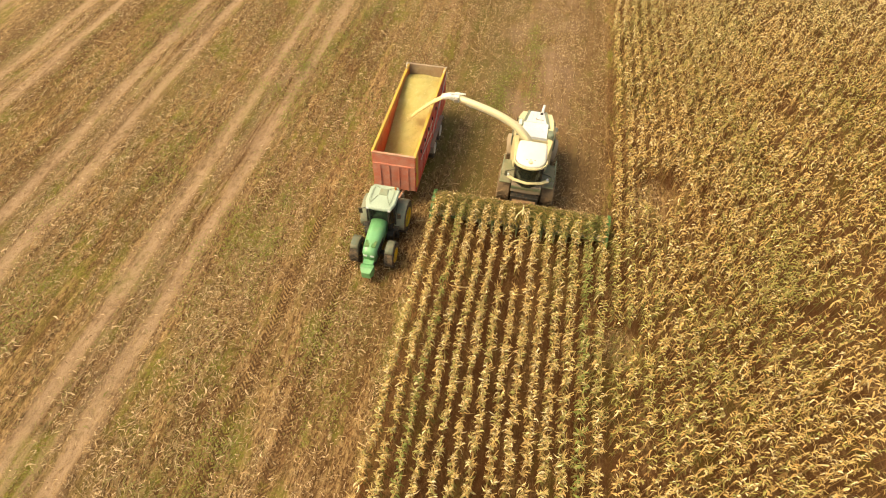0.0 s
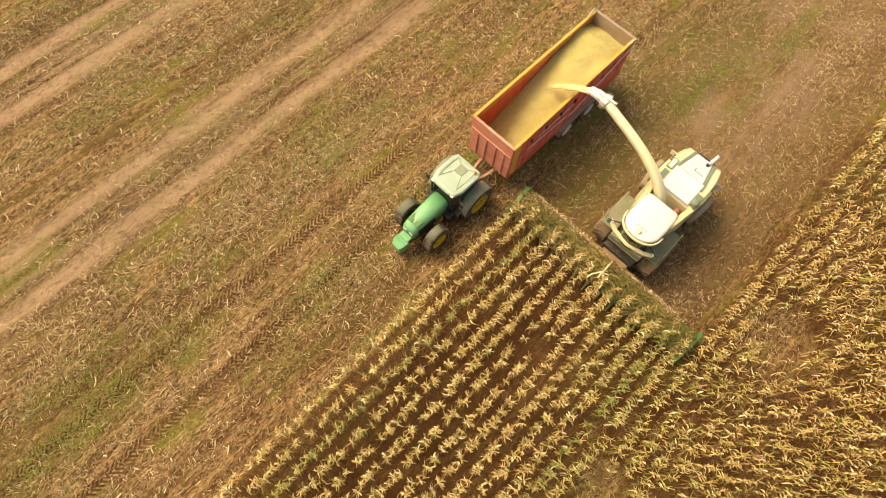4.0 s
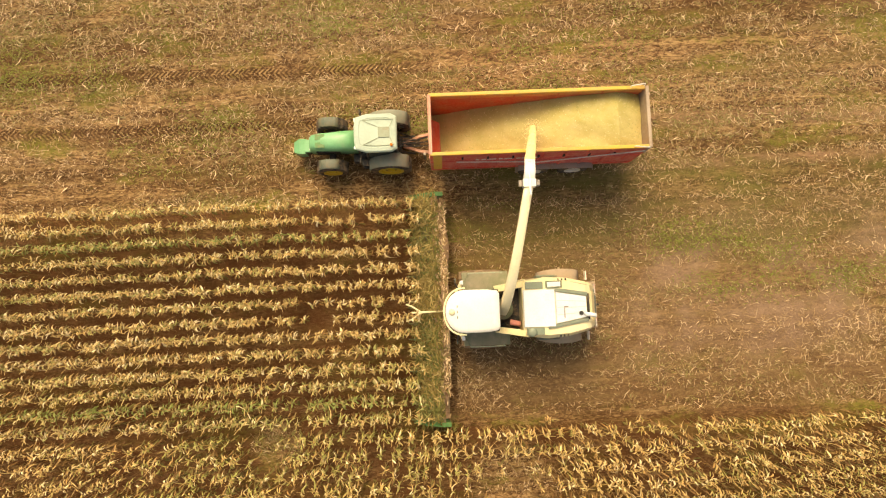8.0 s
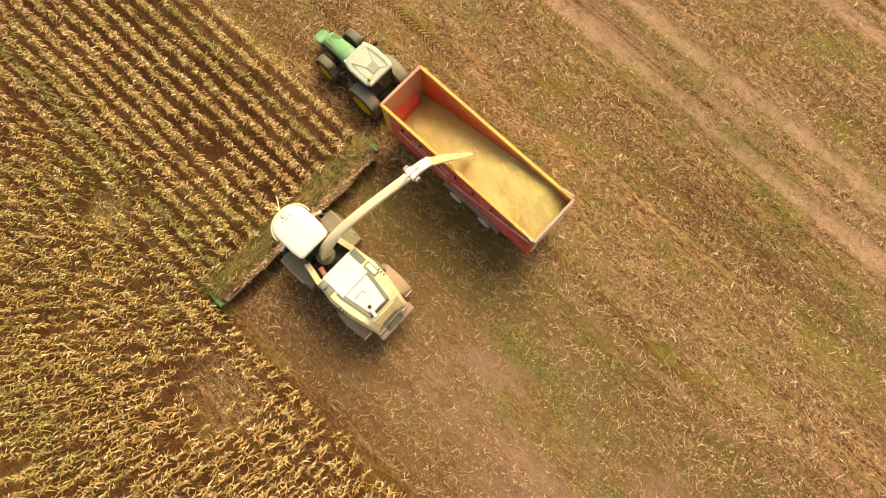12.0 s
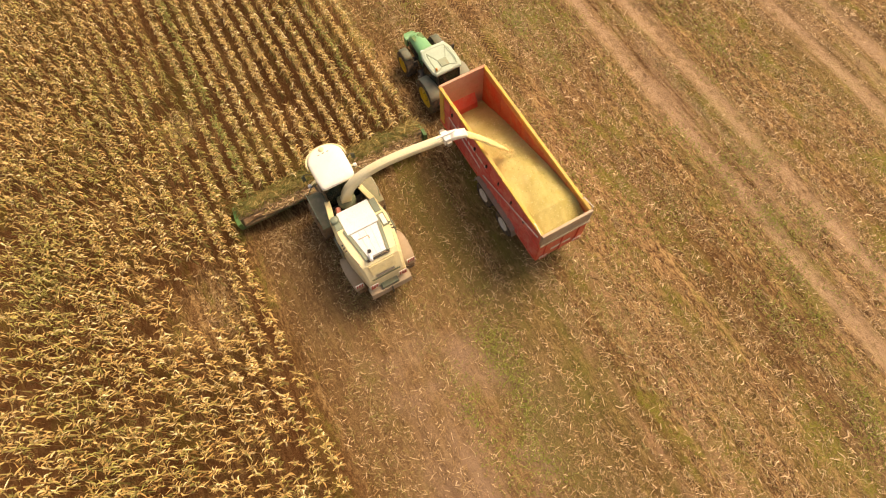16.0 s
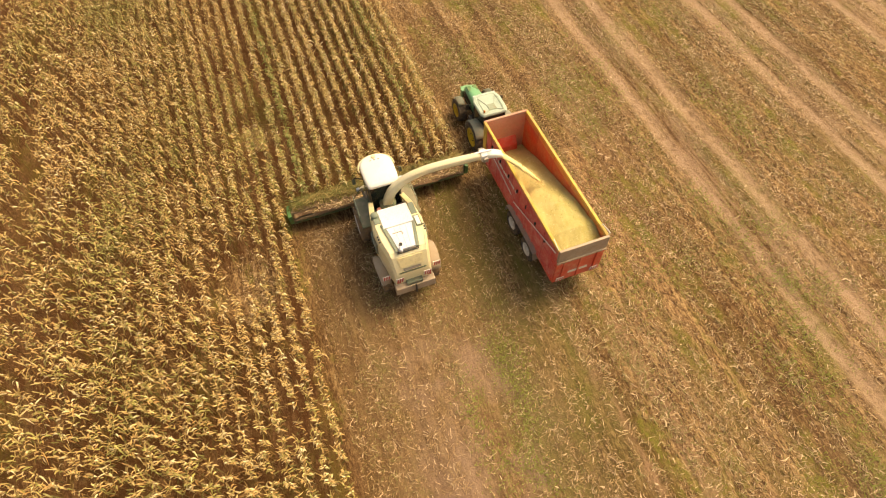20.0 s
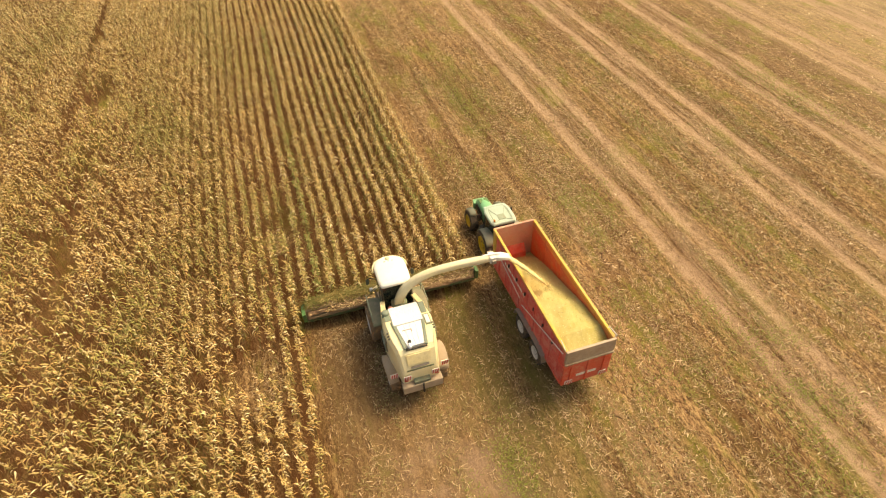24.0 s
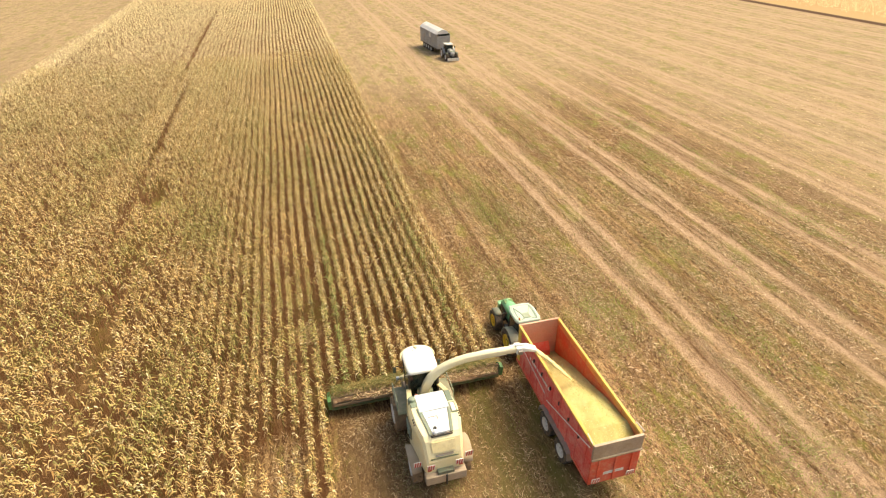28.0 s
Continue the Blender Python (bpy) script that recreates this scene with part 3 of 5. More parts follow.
def build_ground():
    xs = np.concatenate([[-3000, -1200, -500, -200, -110], np.arange(-60, 64, 0.45), [70, 80, 95, 115, 150, 200, 500, 1200, 3000]])
    ys = np.concatenate([[-3000, -1200, -500, -200, -90], np.arange(-50, 80, 0.9), [90, 105, 125, 150, 200, 300, 600, 1400, 3000]])
    X, Y = np.meshgrid(xs, ys, indexing="ij")
    Z = ground_z(X, Y) * ((np.abs(X) < 100) & (np.abs(Y) < 120))
    V = np.stack([X, Y, Z], axis=-1).reshape(-1, 3)
    nx, ny = len(xs), len(ys)
    i, j = np.meshgrid(np.arange(nx - 1), np.arange(ny - 1), indexing="ij")
    b = i * ny + j
    Q = np.stack([b, b + ny, b + ny + 1, b + 1], axis=-1).reshape(-1, 4)
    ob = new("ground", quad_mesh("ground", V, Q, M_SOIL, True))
    tagged(ob, "brown maize stubble field with chaff, regrowth and pale wheel tracks", "field", kind="structure")


build_ground()


# ---- forage harvester ----
HX = -0.13
harvester = thing("forage_harvester", (HX, -3.4, 0.0), "cream and dark green self-propelled forage harvester, dusty, cutting maize", "harvester")


def hpt(x, y, z):
    return (HX + x, y, z)


def hbox(x0, x1, y0, y1, z0, z1, bevel=0.03):
    return (hpt(x0, y0, z0), hpt(x1, y1, z1), bevel)


def roof_outline(scale, z, grow=1.0):
    pts = []
    cy = -1.35
    for k in range(15):
        a = math.pi * k / 14
        pts.append((math.cos(a) * 0.93, 0.28 + math.sin(a) ** 0.8 * 0.86))
    pts += [(-0.92, -0.55), (-0.86, -0.98), (-0.72, -1.07), (0.72, -1.07), (0.86, -0.98), (0.92, -0.55)]
    return [hpt(x * scale * 0.94, cy + 0.05 + y * scale * grow, z) for x, y in pts]


ROOF_Z = 4.32
roof = part("cab_roof", loft(bmesh.new(), [roof_outline(0.93, ROOF_Z - 0.24), roof_outline(1.0, ROOF_Z - 0.18), roof_outline(1.0, ROOF_Z - 0.08), roof_outline(0.96, ROOF_Z - 0.02), roof_outline(0.82, ROOF_Z + 0.02), roof_outline(0.4, ROOF_Z + 0.035)]), M_WHITE, harvester, "white rounded cab roof", True)
rim_front = [(math.cos(math.pi * k / 16) * 0.95, -1.0 + math.sin(math.pi * k / 16) ** 0.8 * 0.9) for k in range(17)]
part("roof_visor", sweep(bmesh.new(), [hpt(x, y, ROOF_Z - 0.2) for x, y in rim_front], 0.035, 0.06), M_CREAM, roof, "cream visor round the roof front", True)
part("antenna", loft(bmesh.new(), [[hpt(math.cos(a) * r, -0.42 + math.sin(a) * r, z) for a in (k * 0.5236 for k in range(12))] for r, z in ((0.13, ROOF_Z), (0.13, ROOF_Z + 0.07), (0.08, ROOF_Z + 0.11))]), M_CREAM, roof, "small cream antenna dome", True)
for sx in (-0.22, 0.0, 0.22):
    part("roof_mark", boxes(hbox(sx - 0.05, sx + 0.05, -0.66, -0.62, ROOF_Z + 0.03, ROOF_Z + 0.042, 0)), M_OLIVE, roof)
# cab: rounded windscreen, side and rear panes between posts
cab_ring = [(-0.80, -2.3), (-0.86, -1.4), (-0.8, -0.85), (-0.45, -0.52), (0, -0.42), (0.45, -0.52), (0.8, -0.85), (0.86, -1.4), (0.80, -2.3)]
low_ring = [(-0.80, -2.3), (-0.84, -1.4), (-0.74, -1.0), (-0.42, -0.74), (0, -0.66), (0.42, -0.74), (0.74, -1.0), (0.84, -1.4), (0.80, -2.3)]
for i in range(8):
    a, b, c, d = low_ring[i], low_ring[i + 1], cab_ring[i + 1], cab_ring[i]
    part("cab_pane", panel([hpt(*a, 2.1), hpt(*b, 2.1), hpt(*c, ROOF_Z - 0.22), hpt(*d, ROOF_Z - 0.22)], 0.02), M_GLASS, harvester)
part("cab_rear_pane", panel([hpt(-0.8, -2.3, 2.1), hpt(0.8, -2.3, 2.1), hpt(0.8, -2.3, ROOF_Z - 0.22), hpt(-0.8, -2.3, ROOF_Z - 0.22)], 0.03), M_GLASS, harvester)
for i in (0, 2, 6, 8):
    part("cab_post", sweep(bmesh.new(), [hpt(*low_ring[i], 2.0), hpt(*cab_ring[i], ROOF_Z - 0.2)], 0.05, 0.05), M_BLACK, harvester)
part("cab_floor", boxes(hbox(-0.9, 0.9, -2.4, -0.62, 1.9, 2.1)), M_OLIVE, harvester)
part("driver_seat", boxes(hbox(-0.28, 0.28, -1.75, -1.2, 2.1, 2.6, 0.06), hbox(-0.28, 0.28, -1.9, -1.72, 2.5, 3.2, 0.06)), M_BLACK, harvester, "empty black seat behind the glass")
part("front_crossbar", sweep(bmesh.new(), [hpt(-1.22, -0.92, 2.64), hpt(-0.8, -0.70, 2.6), hpt(0, -0.54, 2.6), hpt(0.8, -0.70, 2.6), hpt(1.22, -0.92, 2.64)], 0.09, 0.05), M_CREAM, harvester, "cream bowed step below the windscreen")
for sx in (-1, 1):
    part("work_lamp", boxes(hbox(sx * 1.2 - 0.09, sx * 1.2 + 0.09, -0.98, -0.84, 2.66, 2.82)), M_SILVER, harvester)
    part("mirror_arm", tube([hpt(sx * 0.8, -0.8, 3.3), hpt(sx * 1.15, -0.62, 3.35), hpt(sx * 1.3, -0.6, 3.28)], 0.025), M_BLACK, harvester)
    part("mirror", boxes(hbox(sx * 1.3 - 0.09, sx * 1.3 + 0.09, -0.66, -0.6, 2.9, 3.3)), M_FENDER, harvester)
    # platform over the front wheel with its rail
    platform = part("platform", boxes(hbox(min(sx * 0.86, sx * 1.6), max(sx * 0.86, sx * 1.66), -3.0, -0.95, 2.0, 2.08)), M_WALKWAY, harvester, "dusty walkway beside the cab")
    part("handrail", tube([hpt(sx * 1.58, -2.7, 2.08), hpt(sx * 1.58, -2.7, 2.75), hpt(sx * 1.58, -1.85, 2.8), hpt(sx * 1.58, -1.22, 2.75), hpt(sx * 1.58, -1.22, 2.08)], 0.024), M_HDUST_GREEN, platform)
    part("handrail", tube([hpt(sx * 1.56, -1.2, 2.45), hpt(sx * 1.15, -1.0, 2.75), hpt(sx * 0.95, -0.9, 2.75)], 0.022), M_OLIVE, platform)
    part("crossbar_bracket", sweep(bmesh.new(), [hpt(sx * 0.95, -1.0, 2.05), hpt(sx * 1.0, -0.86, 2.6)], 0.04, 0.04), M_GUARD, harvester)
    wheel(harvester, hpt(sx * 1.35, -1.85, 1.0), 1.0, 0.82, 0.52, M_TYRE_DUSTY, M_RIMW, sx, "lugged tyre caked with dry soil", "pale wheel rim")
    wheel(harvester, hpt(sx * 1.28, -5.45, 0.82), 0.82, 0.54, 0.42, M_TYRE_DUSTY, M_RIMW, sx, "lugged tyre caked with dry soil", "pale wheel rim")
    fender = bmesh.new()
    arc = [(math.cos(a), math.sin(a)) for a in (math.radians(20 + 13 * k) for k in range(11))]
    sweep(fender, [hpt(sx * (1.30 + 0.06 * s), -5.4 + c * 1.05, 0.86 + s * 0.98) for c, s in arc], [0.16 + 0.15 * s for c, s in arc], 0.02)
    part("rear_fender", fender, M_GUARD, harvester, "dust-caked curved rear mudguard", True)
# chassis, axles, feeder
part("chassis", boxes(hbox(-0.85, 0.85, -6.3, -0.4, 0.75, 1.5, 0.05)), M_BLACK, harvester)
part("front_axle", boxes(hbox(-1.2, 1.2, -2.05, -1.65, 0.8, 1.25, 0.05)), M_BLACK, harvester)
part("rear_axle", boxes(hbox(-1.1, 1.1, -5.7, -5.4, 0.65, 0.95, 0.04)), M_BLACK, harvester)
part("feeder_house", loft(bmesh.new(), [[hpt(-0.62, -1.5, 0.9), hpt(0.62, -1.5, 0.9), hpt(0.6, -1.4, 1.9), hpt(-0.6, -1.4, 1.9)], [hpt(-0.75, -0.1, 0.35), hpt(0.75, -0.1, 0.35), hpt(0.75, -0.05, 1.05), hpt(-0.75, -0.05, 1.05)]]), M_HSHEET, harvester, "soil-covered feeder housing")
for sx in (-0.5, 0.5):
    part("lift_cylinder", tube([hpt(sx, -1.6, 0.7), hpt(sx, -0.2, 0.5)], 0.06), M_GREY, harvester)
part("front_deck", boxes(hbox(-0.9, 0.9, -1.15, -0.70, 1.6, 2.2, 0.05)), M_GUARD, harvester, "dust-covered deck below the windscreen")
# bay between cab and engine hood
part("bay_floor", boxes(hbox(-0.9, 0.9, -3.75, -2.35, 1.5, 2.5)), M_BLACK, harvester, "dark open bay behind the cab")
for sx in (-1, 1):
    side = panel([hpt(sx * 1.0, -2.35, 1.4), hpt(sx * 1.25, -3.8, 1.4), hpt(sx * 1.16, -3.6, 3.5), hpt(sx * 0.92, -2.35, 2.95)], 0.08)
    part("bay_side", side, M_CREAM, harvester, "cream side shield")
for k in range(5):
    part("hose", tube([hpt(-0.75 + 0.14 * k, -2.4, 2.35), hpt(-0.7 + 0.15 * k, -2.8, 2.75 - 0.05 * k), hpt(-0.8 + 0.14 * k, -3.6, 2.4)], 0.035, 6), M_BLACK, harvester)
part("red_canister", tube([hpt(-0.55, -2.9, 3.15), hpt(-0.66, -3.32, 3.15)], 0.12, 10), surface("red_canister", (0.62, 0.26, 0.20), (0.56, 0.2, 0.16), 2.0), harvester, "faded red canister", True)
# engine hood: widest in front, tapered and sloping down to the back


def hood_ring(y, w, top, low, edge):
    return [hpt(-w, y, low), hpt(-w * 1.02, y, (top + low) / 2), hpt(-w * 0.98, y, top - edge), hpt(-w * 0.86, y, top), hpt(w * 0.86, y, top), hpt(w * 0.98, y, top - edge), hpt(w * 1.02, y, (top + low) / 2), hpt(w, y, low)]


hood = part("engine_hood", loft(bmesh.new(), [hood_ring(-3.4, 1.08, 3.52, 1.7, 0.2), hood_ring(-3.55, 1.18, 3.68, 1.6, 0.22), hood_ring(-4.4, 1.30, 3.74, 1.5, 0.22), hood_ring(-5.3, 1.24, 3.70, 1.5, 0.24), hood_ring(-6.05, 1.08, 3.58, 1.55, 0.26), hood_ring(-6.28, 1.02, 3.42, 1.55, 0.26), hood_ring(-6.6, 0.96, 2.72, 1.5, 0.2), hood_ring(-6.7, 0.94, 2.4, 1.5, 0.16)]), M_CREAM, harvester, "cream engine hood tapering to the rear")


def slab(x0, x1, y0, y1, z0, z1, w0=None, w1=None, thick=0.08):
    """A plate on the hood from y0 to y1, whose surface goes from z0 to z1."""
    a0, a1 = (x0, x1) if w0 is None else (-w0, w0)
    b0, b1 = (x0, x1) if w1 is None else (-w1, w1)
    return loft(bmesh.new(), [[hpt(a0, y0, z0 - thick), hpt(a1, y0, z0 - thick), hpt(b1, y1, z1 - thick), hpt(b0, y1, z1 - thick)], [hpt(a0 + 0.02, y0 - 0.02, z0), hpt(a1 - 0.02, y0 - 0.02, z0), hpt(b1 - 0.02, y1 + 0.02, z1), hpt(b0 + 0.02, y1 + 0.02, z1)]])


part("hood_cap", slab(-0.78, 0.78, -3.42, -4.72, 3.74, 3.84, None, None, 0.16), M_SILVER, hood, "white front cap")
part("radiator_cover", slab(-0.6, 0.6, -4.74, -6.06, 3.82, 3.68, 0.66, 0.44, 0.12), M_SILVER, hood, "bright silver radiator screen")
for k in range(3):
    part("cover_rib", sweep(bmesh.new(), [hpt(-0.3 + 0.3 * k, -4.8, 3.82), hpt(-0.22 + 0.22 * k, -6.0, 3.69)], 0.012, 0.012), M_RIMW, hood)
for sx in (-1, 1):
    part("cover_edge", sweep(bmesh.new(), [hpt(sx * 0.80, -4.4, 3.76), hpt(sx * 0.74, -4.75, 3.78), hpt(sx * 0.52, -6.1, 3.63)], 0.075, 0.045), M_SAGE, hood, "dark green channel beside the screen")
    for k in range(3):
        part("side_slot", boxes(hbox(sx * 1.15 - 0.06, sx * 1.15 + 0.06, -4.95 - 0.16 * k, -4.89 - 0.16 * k, 3.58 - 0.01 * k, 3.66 - 0.01 * k, 0.01)), M_BLACK, hood)
    part("rear_light", boxes(hbox(sx * 0.8 - 0.1, sx * 0.8 + 0.1, -6.8, -6.68, 1.9, 2.1, 0.015)), M_DARKRED, harvester, "red rear light")
    for x, y in ((sx * 0.72, -6.76), (sx * 1.32, -6.42)):
        warn = part("warning_board", boxes(hbox(x - 0.2, x + 0.2, y - 0.04, y, 2.0, 2.32, 0.01)), M_MARK, harvester, "red and white striped warning board")
        for k in range(3):
            part("warning_stripe", panel([hpt(x - 0.18 + 0.12 * k, y - 0.05, 2.01), hpt(x - 0.12 + 0.12 * k, y - 0.05, 2.01), hpt(x - 0.07 + 0.12 * k, y - 0.05, 2.31), hpt(x - 0.13 + 0.12 * k, y - 0.05, 2.31)], 0.012), M_DARKRED, warn)
    vent = part("side_vent", boxes(hbox(sx * 1.29 - 0.06, sx * 1.29 + 0.06, -5.0, -4.1, 2.3, 3.1, 0.02)), M_FENDER, hood, "dark slatted side vent")
    for k in range(6):
        part("slat", boxes(hbox(sx * 1.36 - 0.02, sx * 1.36 + 0.02, -4.96, -4.14, 2.36 + 0.12 * k, 2.40 + 0.12 * k, 0.006)), M_SAGE, vent)
    part("bay_strut", sweep(bmesh.new(), [hpt(sx * 0.86, -2.3, 3.05), hpt(sx * 0.94, -2.9, 3.3), hpt(sx * 1.04, -3.5, 3.55)], 0.13, 0.06), M_COLLAR, harvester, "cream strut beside the bay")
    part("hood_seam", sweep(bmesh.new(), [hpt(sx * 0.9, -6.12, 3.585), hpt(sx * 1.04, -5.5, 3.66), hpt(sx * 1.1, -4.8, 3.70)], 0.01, 0.01), M_TAIL, hood)
part("cover_line", boxes(hbox(-0.45, 0.05, -5.12, -5.08, 3.77, 3.80, 0.005)), M_GREY, hood)
part("cover_latch", boxes(hbox(0.0, 0.05, -5.26, -5.08, 3.76, 3.80, 0.005)), M_GREY, hood)
part("cover_knob", tube([hpt(-0.26, -5.8, 3.70), hpt(-0.26, -5.8, 3.78)], 0.085, 12), M_BLACK, hood, "round dark cap")
part("cover_tail", sweep(bmesh.new(), [hpt(-0.54, -6.14, 3.58), hpt(0.54, -6.14, 3.58)], 0.05, 0.04), M_BLACK, hood)
for x0, x1 in ((0.80, 1.10), (-1.10, -0.80)):
    part("corner_panel", boxes(hbox(x0, x1, -4.25, -3.52, 3.62, 3.765, 0.02)), M_SAGE, hood, "dark sage corner panel")
hatch = part("hatch", boxes(hbox(0.82, 1.12, -5.05, -4.36, 3.62, 3.755, 0.02)), M_OLIVE, hood, "dark framed hatch")
part("hatch_lid", boxes(hbox(0.87, 1.07, -4.98, -4.43, 3.74, 3.785, 0.01)), M_WHITE, hatch)
part("air_intake", loft(bmesh.new(), [[hpt(-0.97 + math.cos(a) * r, -3.72 + math.sin(a) * r, z) for a in (k * 0.5236 for k in range(12))] for r, z in ((0.2, 3.5), (0.2, 3.84), (0.15, 3.9))]), M_SAGE, harvester, "dark round air intake", True)
part("exhaust_pipe", tube([hpt(-0.3, -5.95, 3.6), hpt(-0.32, -6.05, 3.85), hpt(-0.36, -6.35, 4.0)], 0.085, 12), M_SILVER, harvester, "bright bent exhaust pipe", True)
part("tail_grille", panel([hpt(-0.62, -6.33, 3.36), hpt(0.62, -6.33, 3.36), hpt(0.58, -6.56, 2.88), hpt(-0.58, -6.56, 2.88)], 0.05), M_COLLAR, hood, "yellowed rear panel")
part("lettering", panel([hpt(-0.45, -6.60, 2.78), hpt(0.45, -6.60, 2.78), hpt(0.45, -6.65, 2.68), hpt(-0.45, -6.65, 2.68)], 0.03), M_GREY, hood)
part("hood_line", panel([hpt(-0.7, -6.66, 2.60), hpt(0.7, -6.66, 2.60), hpt(0.7, -6.68, 2.54), hpt(-0.7, -6.68, 2.54)], 0.03), M_OLIVE, hood)
part("counterweight", boxes(hbox(-1.04, 1.04, -7.02, -6.55, 1.15, 1.68, 0.05)), M_GUARD, harvester, "dusty rear counterweight")
part("tow_bracket", boxes(hbox(-0.42, 0.42, -6.95, -6.6, 1.66, 1.86, 0.03)), M_FENDER, harvester, "dark tow bracket")
part("tow_hitch", tube([hpt(0, -7.06, 1.05), hpt(0, -7.06, 1.75)], 0.05), M_BLACK, harvester)
# spout
turntable = part("turntable", lathe(bmesh.new(), [(0.001, -0.16), (0.44, -0.16), (0.44, 0.06), (0.36, 0.14), (0.001, 0.16)], 28), M_OLIVE, harvester, "dark green spout turntable", True, True)
turntable.matrix_basis = Matrix.Translation(Vector(hpt(0.0, -2.62, 2.95)) - harvester.location) @ Matrix.Rotation(math.pi / 2, 4, "Y")
JOINT = (4.74, -3.57, 5.74)
spine = []
for k in range(15):
    s = k / 14
    x = -0.16 + (JOINT[0] + 0.16) * s ** 1.75
    z = np.interp(s ** 1.75, [0, 0.03, 0.07, 0.14, 0.23, 0.32, 0.45, 0.62, 0.82, 1.0], [3.0, 3.55, 3.98, 4.42, 4.78, 5.03, 5.27, 5.47, 5.62, JOINT[2]])
    spine.append((x, -2.6 + (JOINT[1] + 2.6) * s ** 1.75, z))
spout = part("spout", sweep(bmesh.new(), spine, [0.20 - 0.03 * k / 14 for k in range(15)], [0.15 + 0.10 * (1 - k / 14) ** 2 for k in range(15)]), M_SPOUT, harvester, "long curved cream discharge spout", True)
part("spout_keel", sweep(bmesh.new(), [(x, y, z - 0.19) for x, y, z in spine[3:14]], 0.07, 0.08), M_WHITE, spout, "", True)
part("spout_joint", boxes(((JOINT[0] - 0.16, JOINT[1] - 0.25, JOINT[2] - 0.2), (JOINT[0] + 0.16, JOINT[1] + 0.25, JOINT[2] + 0.2), 0.04)), M_WHITE, spout, "pale hinged joint")
for sy in (-1, 1):
    part("joint_lug", boxes(((JOINT[0] - 0.12, JOINT[1] + sy * 0.34 - 0.07, JOINT[2] - 0.1), (JOINT[0] + 0.12, JOINT[1] + sy * 0.34 + 0.07, JOINT[2] + 0.12), 0.03)), M_GREY, spout)
part("deflector", sweep(bmesh.new(), [(JOINT[0] + 0.1, JOINT[1], JOINT[2] + 0.02), (JOINT[0] + 0.5, JOINT[1] - 0.06, JOINT[2] + 0.0), (JOINT[0] + 0.95, JOINT[1] - 0.1, JOINT[2] - 0.16)], [0.22, 0.21, 0.2], [0.15, 0.12, 0.08]), M_WHITE, spout, "worn pale deflector flap", True)
part("deflector_cylinder", tube([(JOINT[0] - 0.5, JOINT[1], JOINT[2] + 0.3), (JOINT[0] + 0.45, JOINT[1], JOINT[2] + 0.22)], 0.045), M_SILVER, spout)

# ---- maize header ----
header = thing("maize_header", (0, 0.4, 0.0), "wide green row-independent maize header covered in cut plants", "harvester header")
part("rear_wall", boxes(((-5.2, 0.0, 0.5), (5.2, 0.1, 1.3), 0.03)), M_HDUST, header, "dust-covered olive rear wall")
part("top_tube", sweep(bmesh.new(), [(-5.25, 0.1, 1.22), (5.25, 0.1, 1.22)], 0.09, 0.08), M_HDUST, header, "dusty olive top tube")
part("rear_frame", boxes(((-5.05, -0.20, 0.70), (5.05, -0.06, 0.84), 0.03)), M_HDUST, header, "dirty brown rear frame tube")
crust = bmesh.new()
rows = []
for k in range(141):
    x = -5.05 + 10.1 * k / 140
    back = -0.30 - 0.12 * float(wave(np.float64(x), 0.0, 1.1, 15)) - 0.10 * math.exp(-((abs(x) - 2.6) / 0.9) ** 2)
    line = []
    for j in range(7):
        y = back + (0.30 - back) * j / 6
        lump = 0.05 * float(wave(np.float64(x), y, 4.2, 16)) + 0.025 * float(wave(np.float64(x), y, 11.0, 17))
        line.append(crust.verts.new((x, y, 0.98 + 0.40 * (j / 6) ** 0.7 + lump)))
    rows.append(line)
for a, b in zip(rows, rows[1:]):
    for j in range(6):
        crust.faces.new((a[j], b[j], b[j + 1], a[j + 1]))
part("soil_crust", crust, M_HSHEET, header, "dry soil and dust caked on the sloping back sheet")
part("collector_floor", boxes(((-5.2, 0.0, 0.26), (5.2, 1.05, 0.34), 0.02)), M_HEADER, header)
for sx in (-1, 1):
    part("end_shield", loft(bmesh.new(), [[(sx * 5.18, -0.12, 0.5), (sx * 5.18, 1.0, 0.25), (sx * 5.18, 1.3, 0.35), (sx * 5.18, 0.9, 0.95), (sx * 5.18, 0.1, 1.36), (sx * 5.18, -0.25, 1.3)], [(sx * 5.38, -0.12, 0.5), (sx * 5.38, 1.0, 0.25), (sx * 5.38, 1.5, 0.3), (sx * 5.38, 0.9, 0.9), (sx * 5.38, 0.1, 1.32), (sx * 5.38, -0.25, 1.25)]]), M_END, header, "green end shield")
    part("fold_hinge", boxes(((sx * 1.75 - 0.12, -0.3, 0.7), (sx * 1.75 + 0.12, 0.1, 1.2), 0.03)), M_HDUST, header)
    part("fold_cylinder", tube([(sx * 0.8, -0.3, 1.1), (sx * 2.8, -0.3, 1.0)], 0.05), M_HDUST, header)
for k in range(14):
    x = -4.875 + 0.75 * k
    part("rotor", loft(bmesh.new(), [[(x + math.cos(a) * r, 0.62 + math.sin(a) * r, z) for a in (j * 0.3927 for j in range(16))] for r, z in ((0.36, 0.36), (0.36, 0.4), (0.16, 0.46), (0.14, 0.85))]), M_GREY, header)
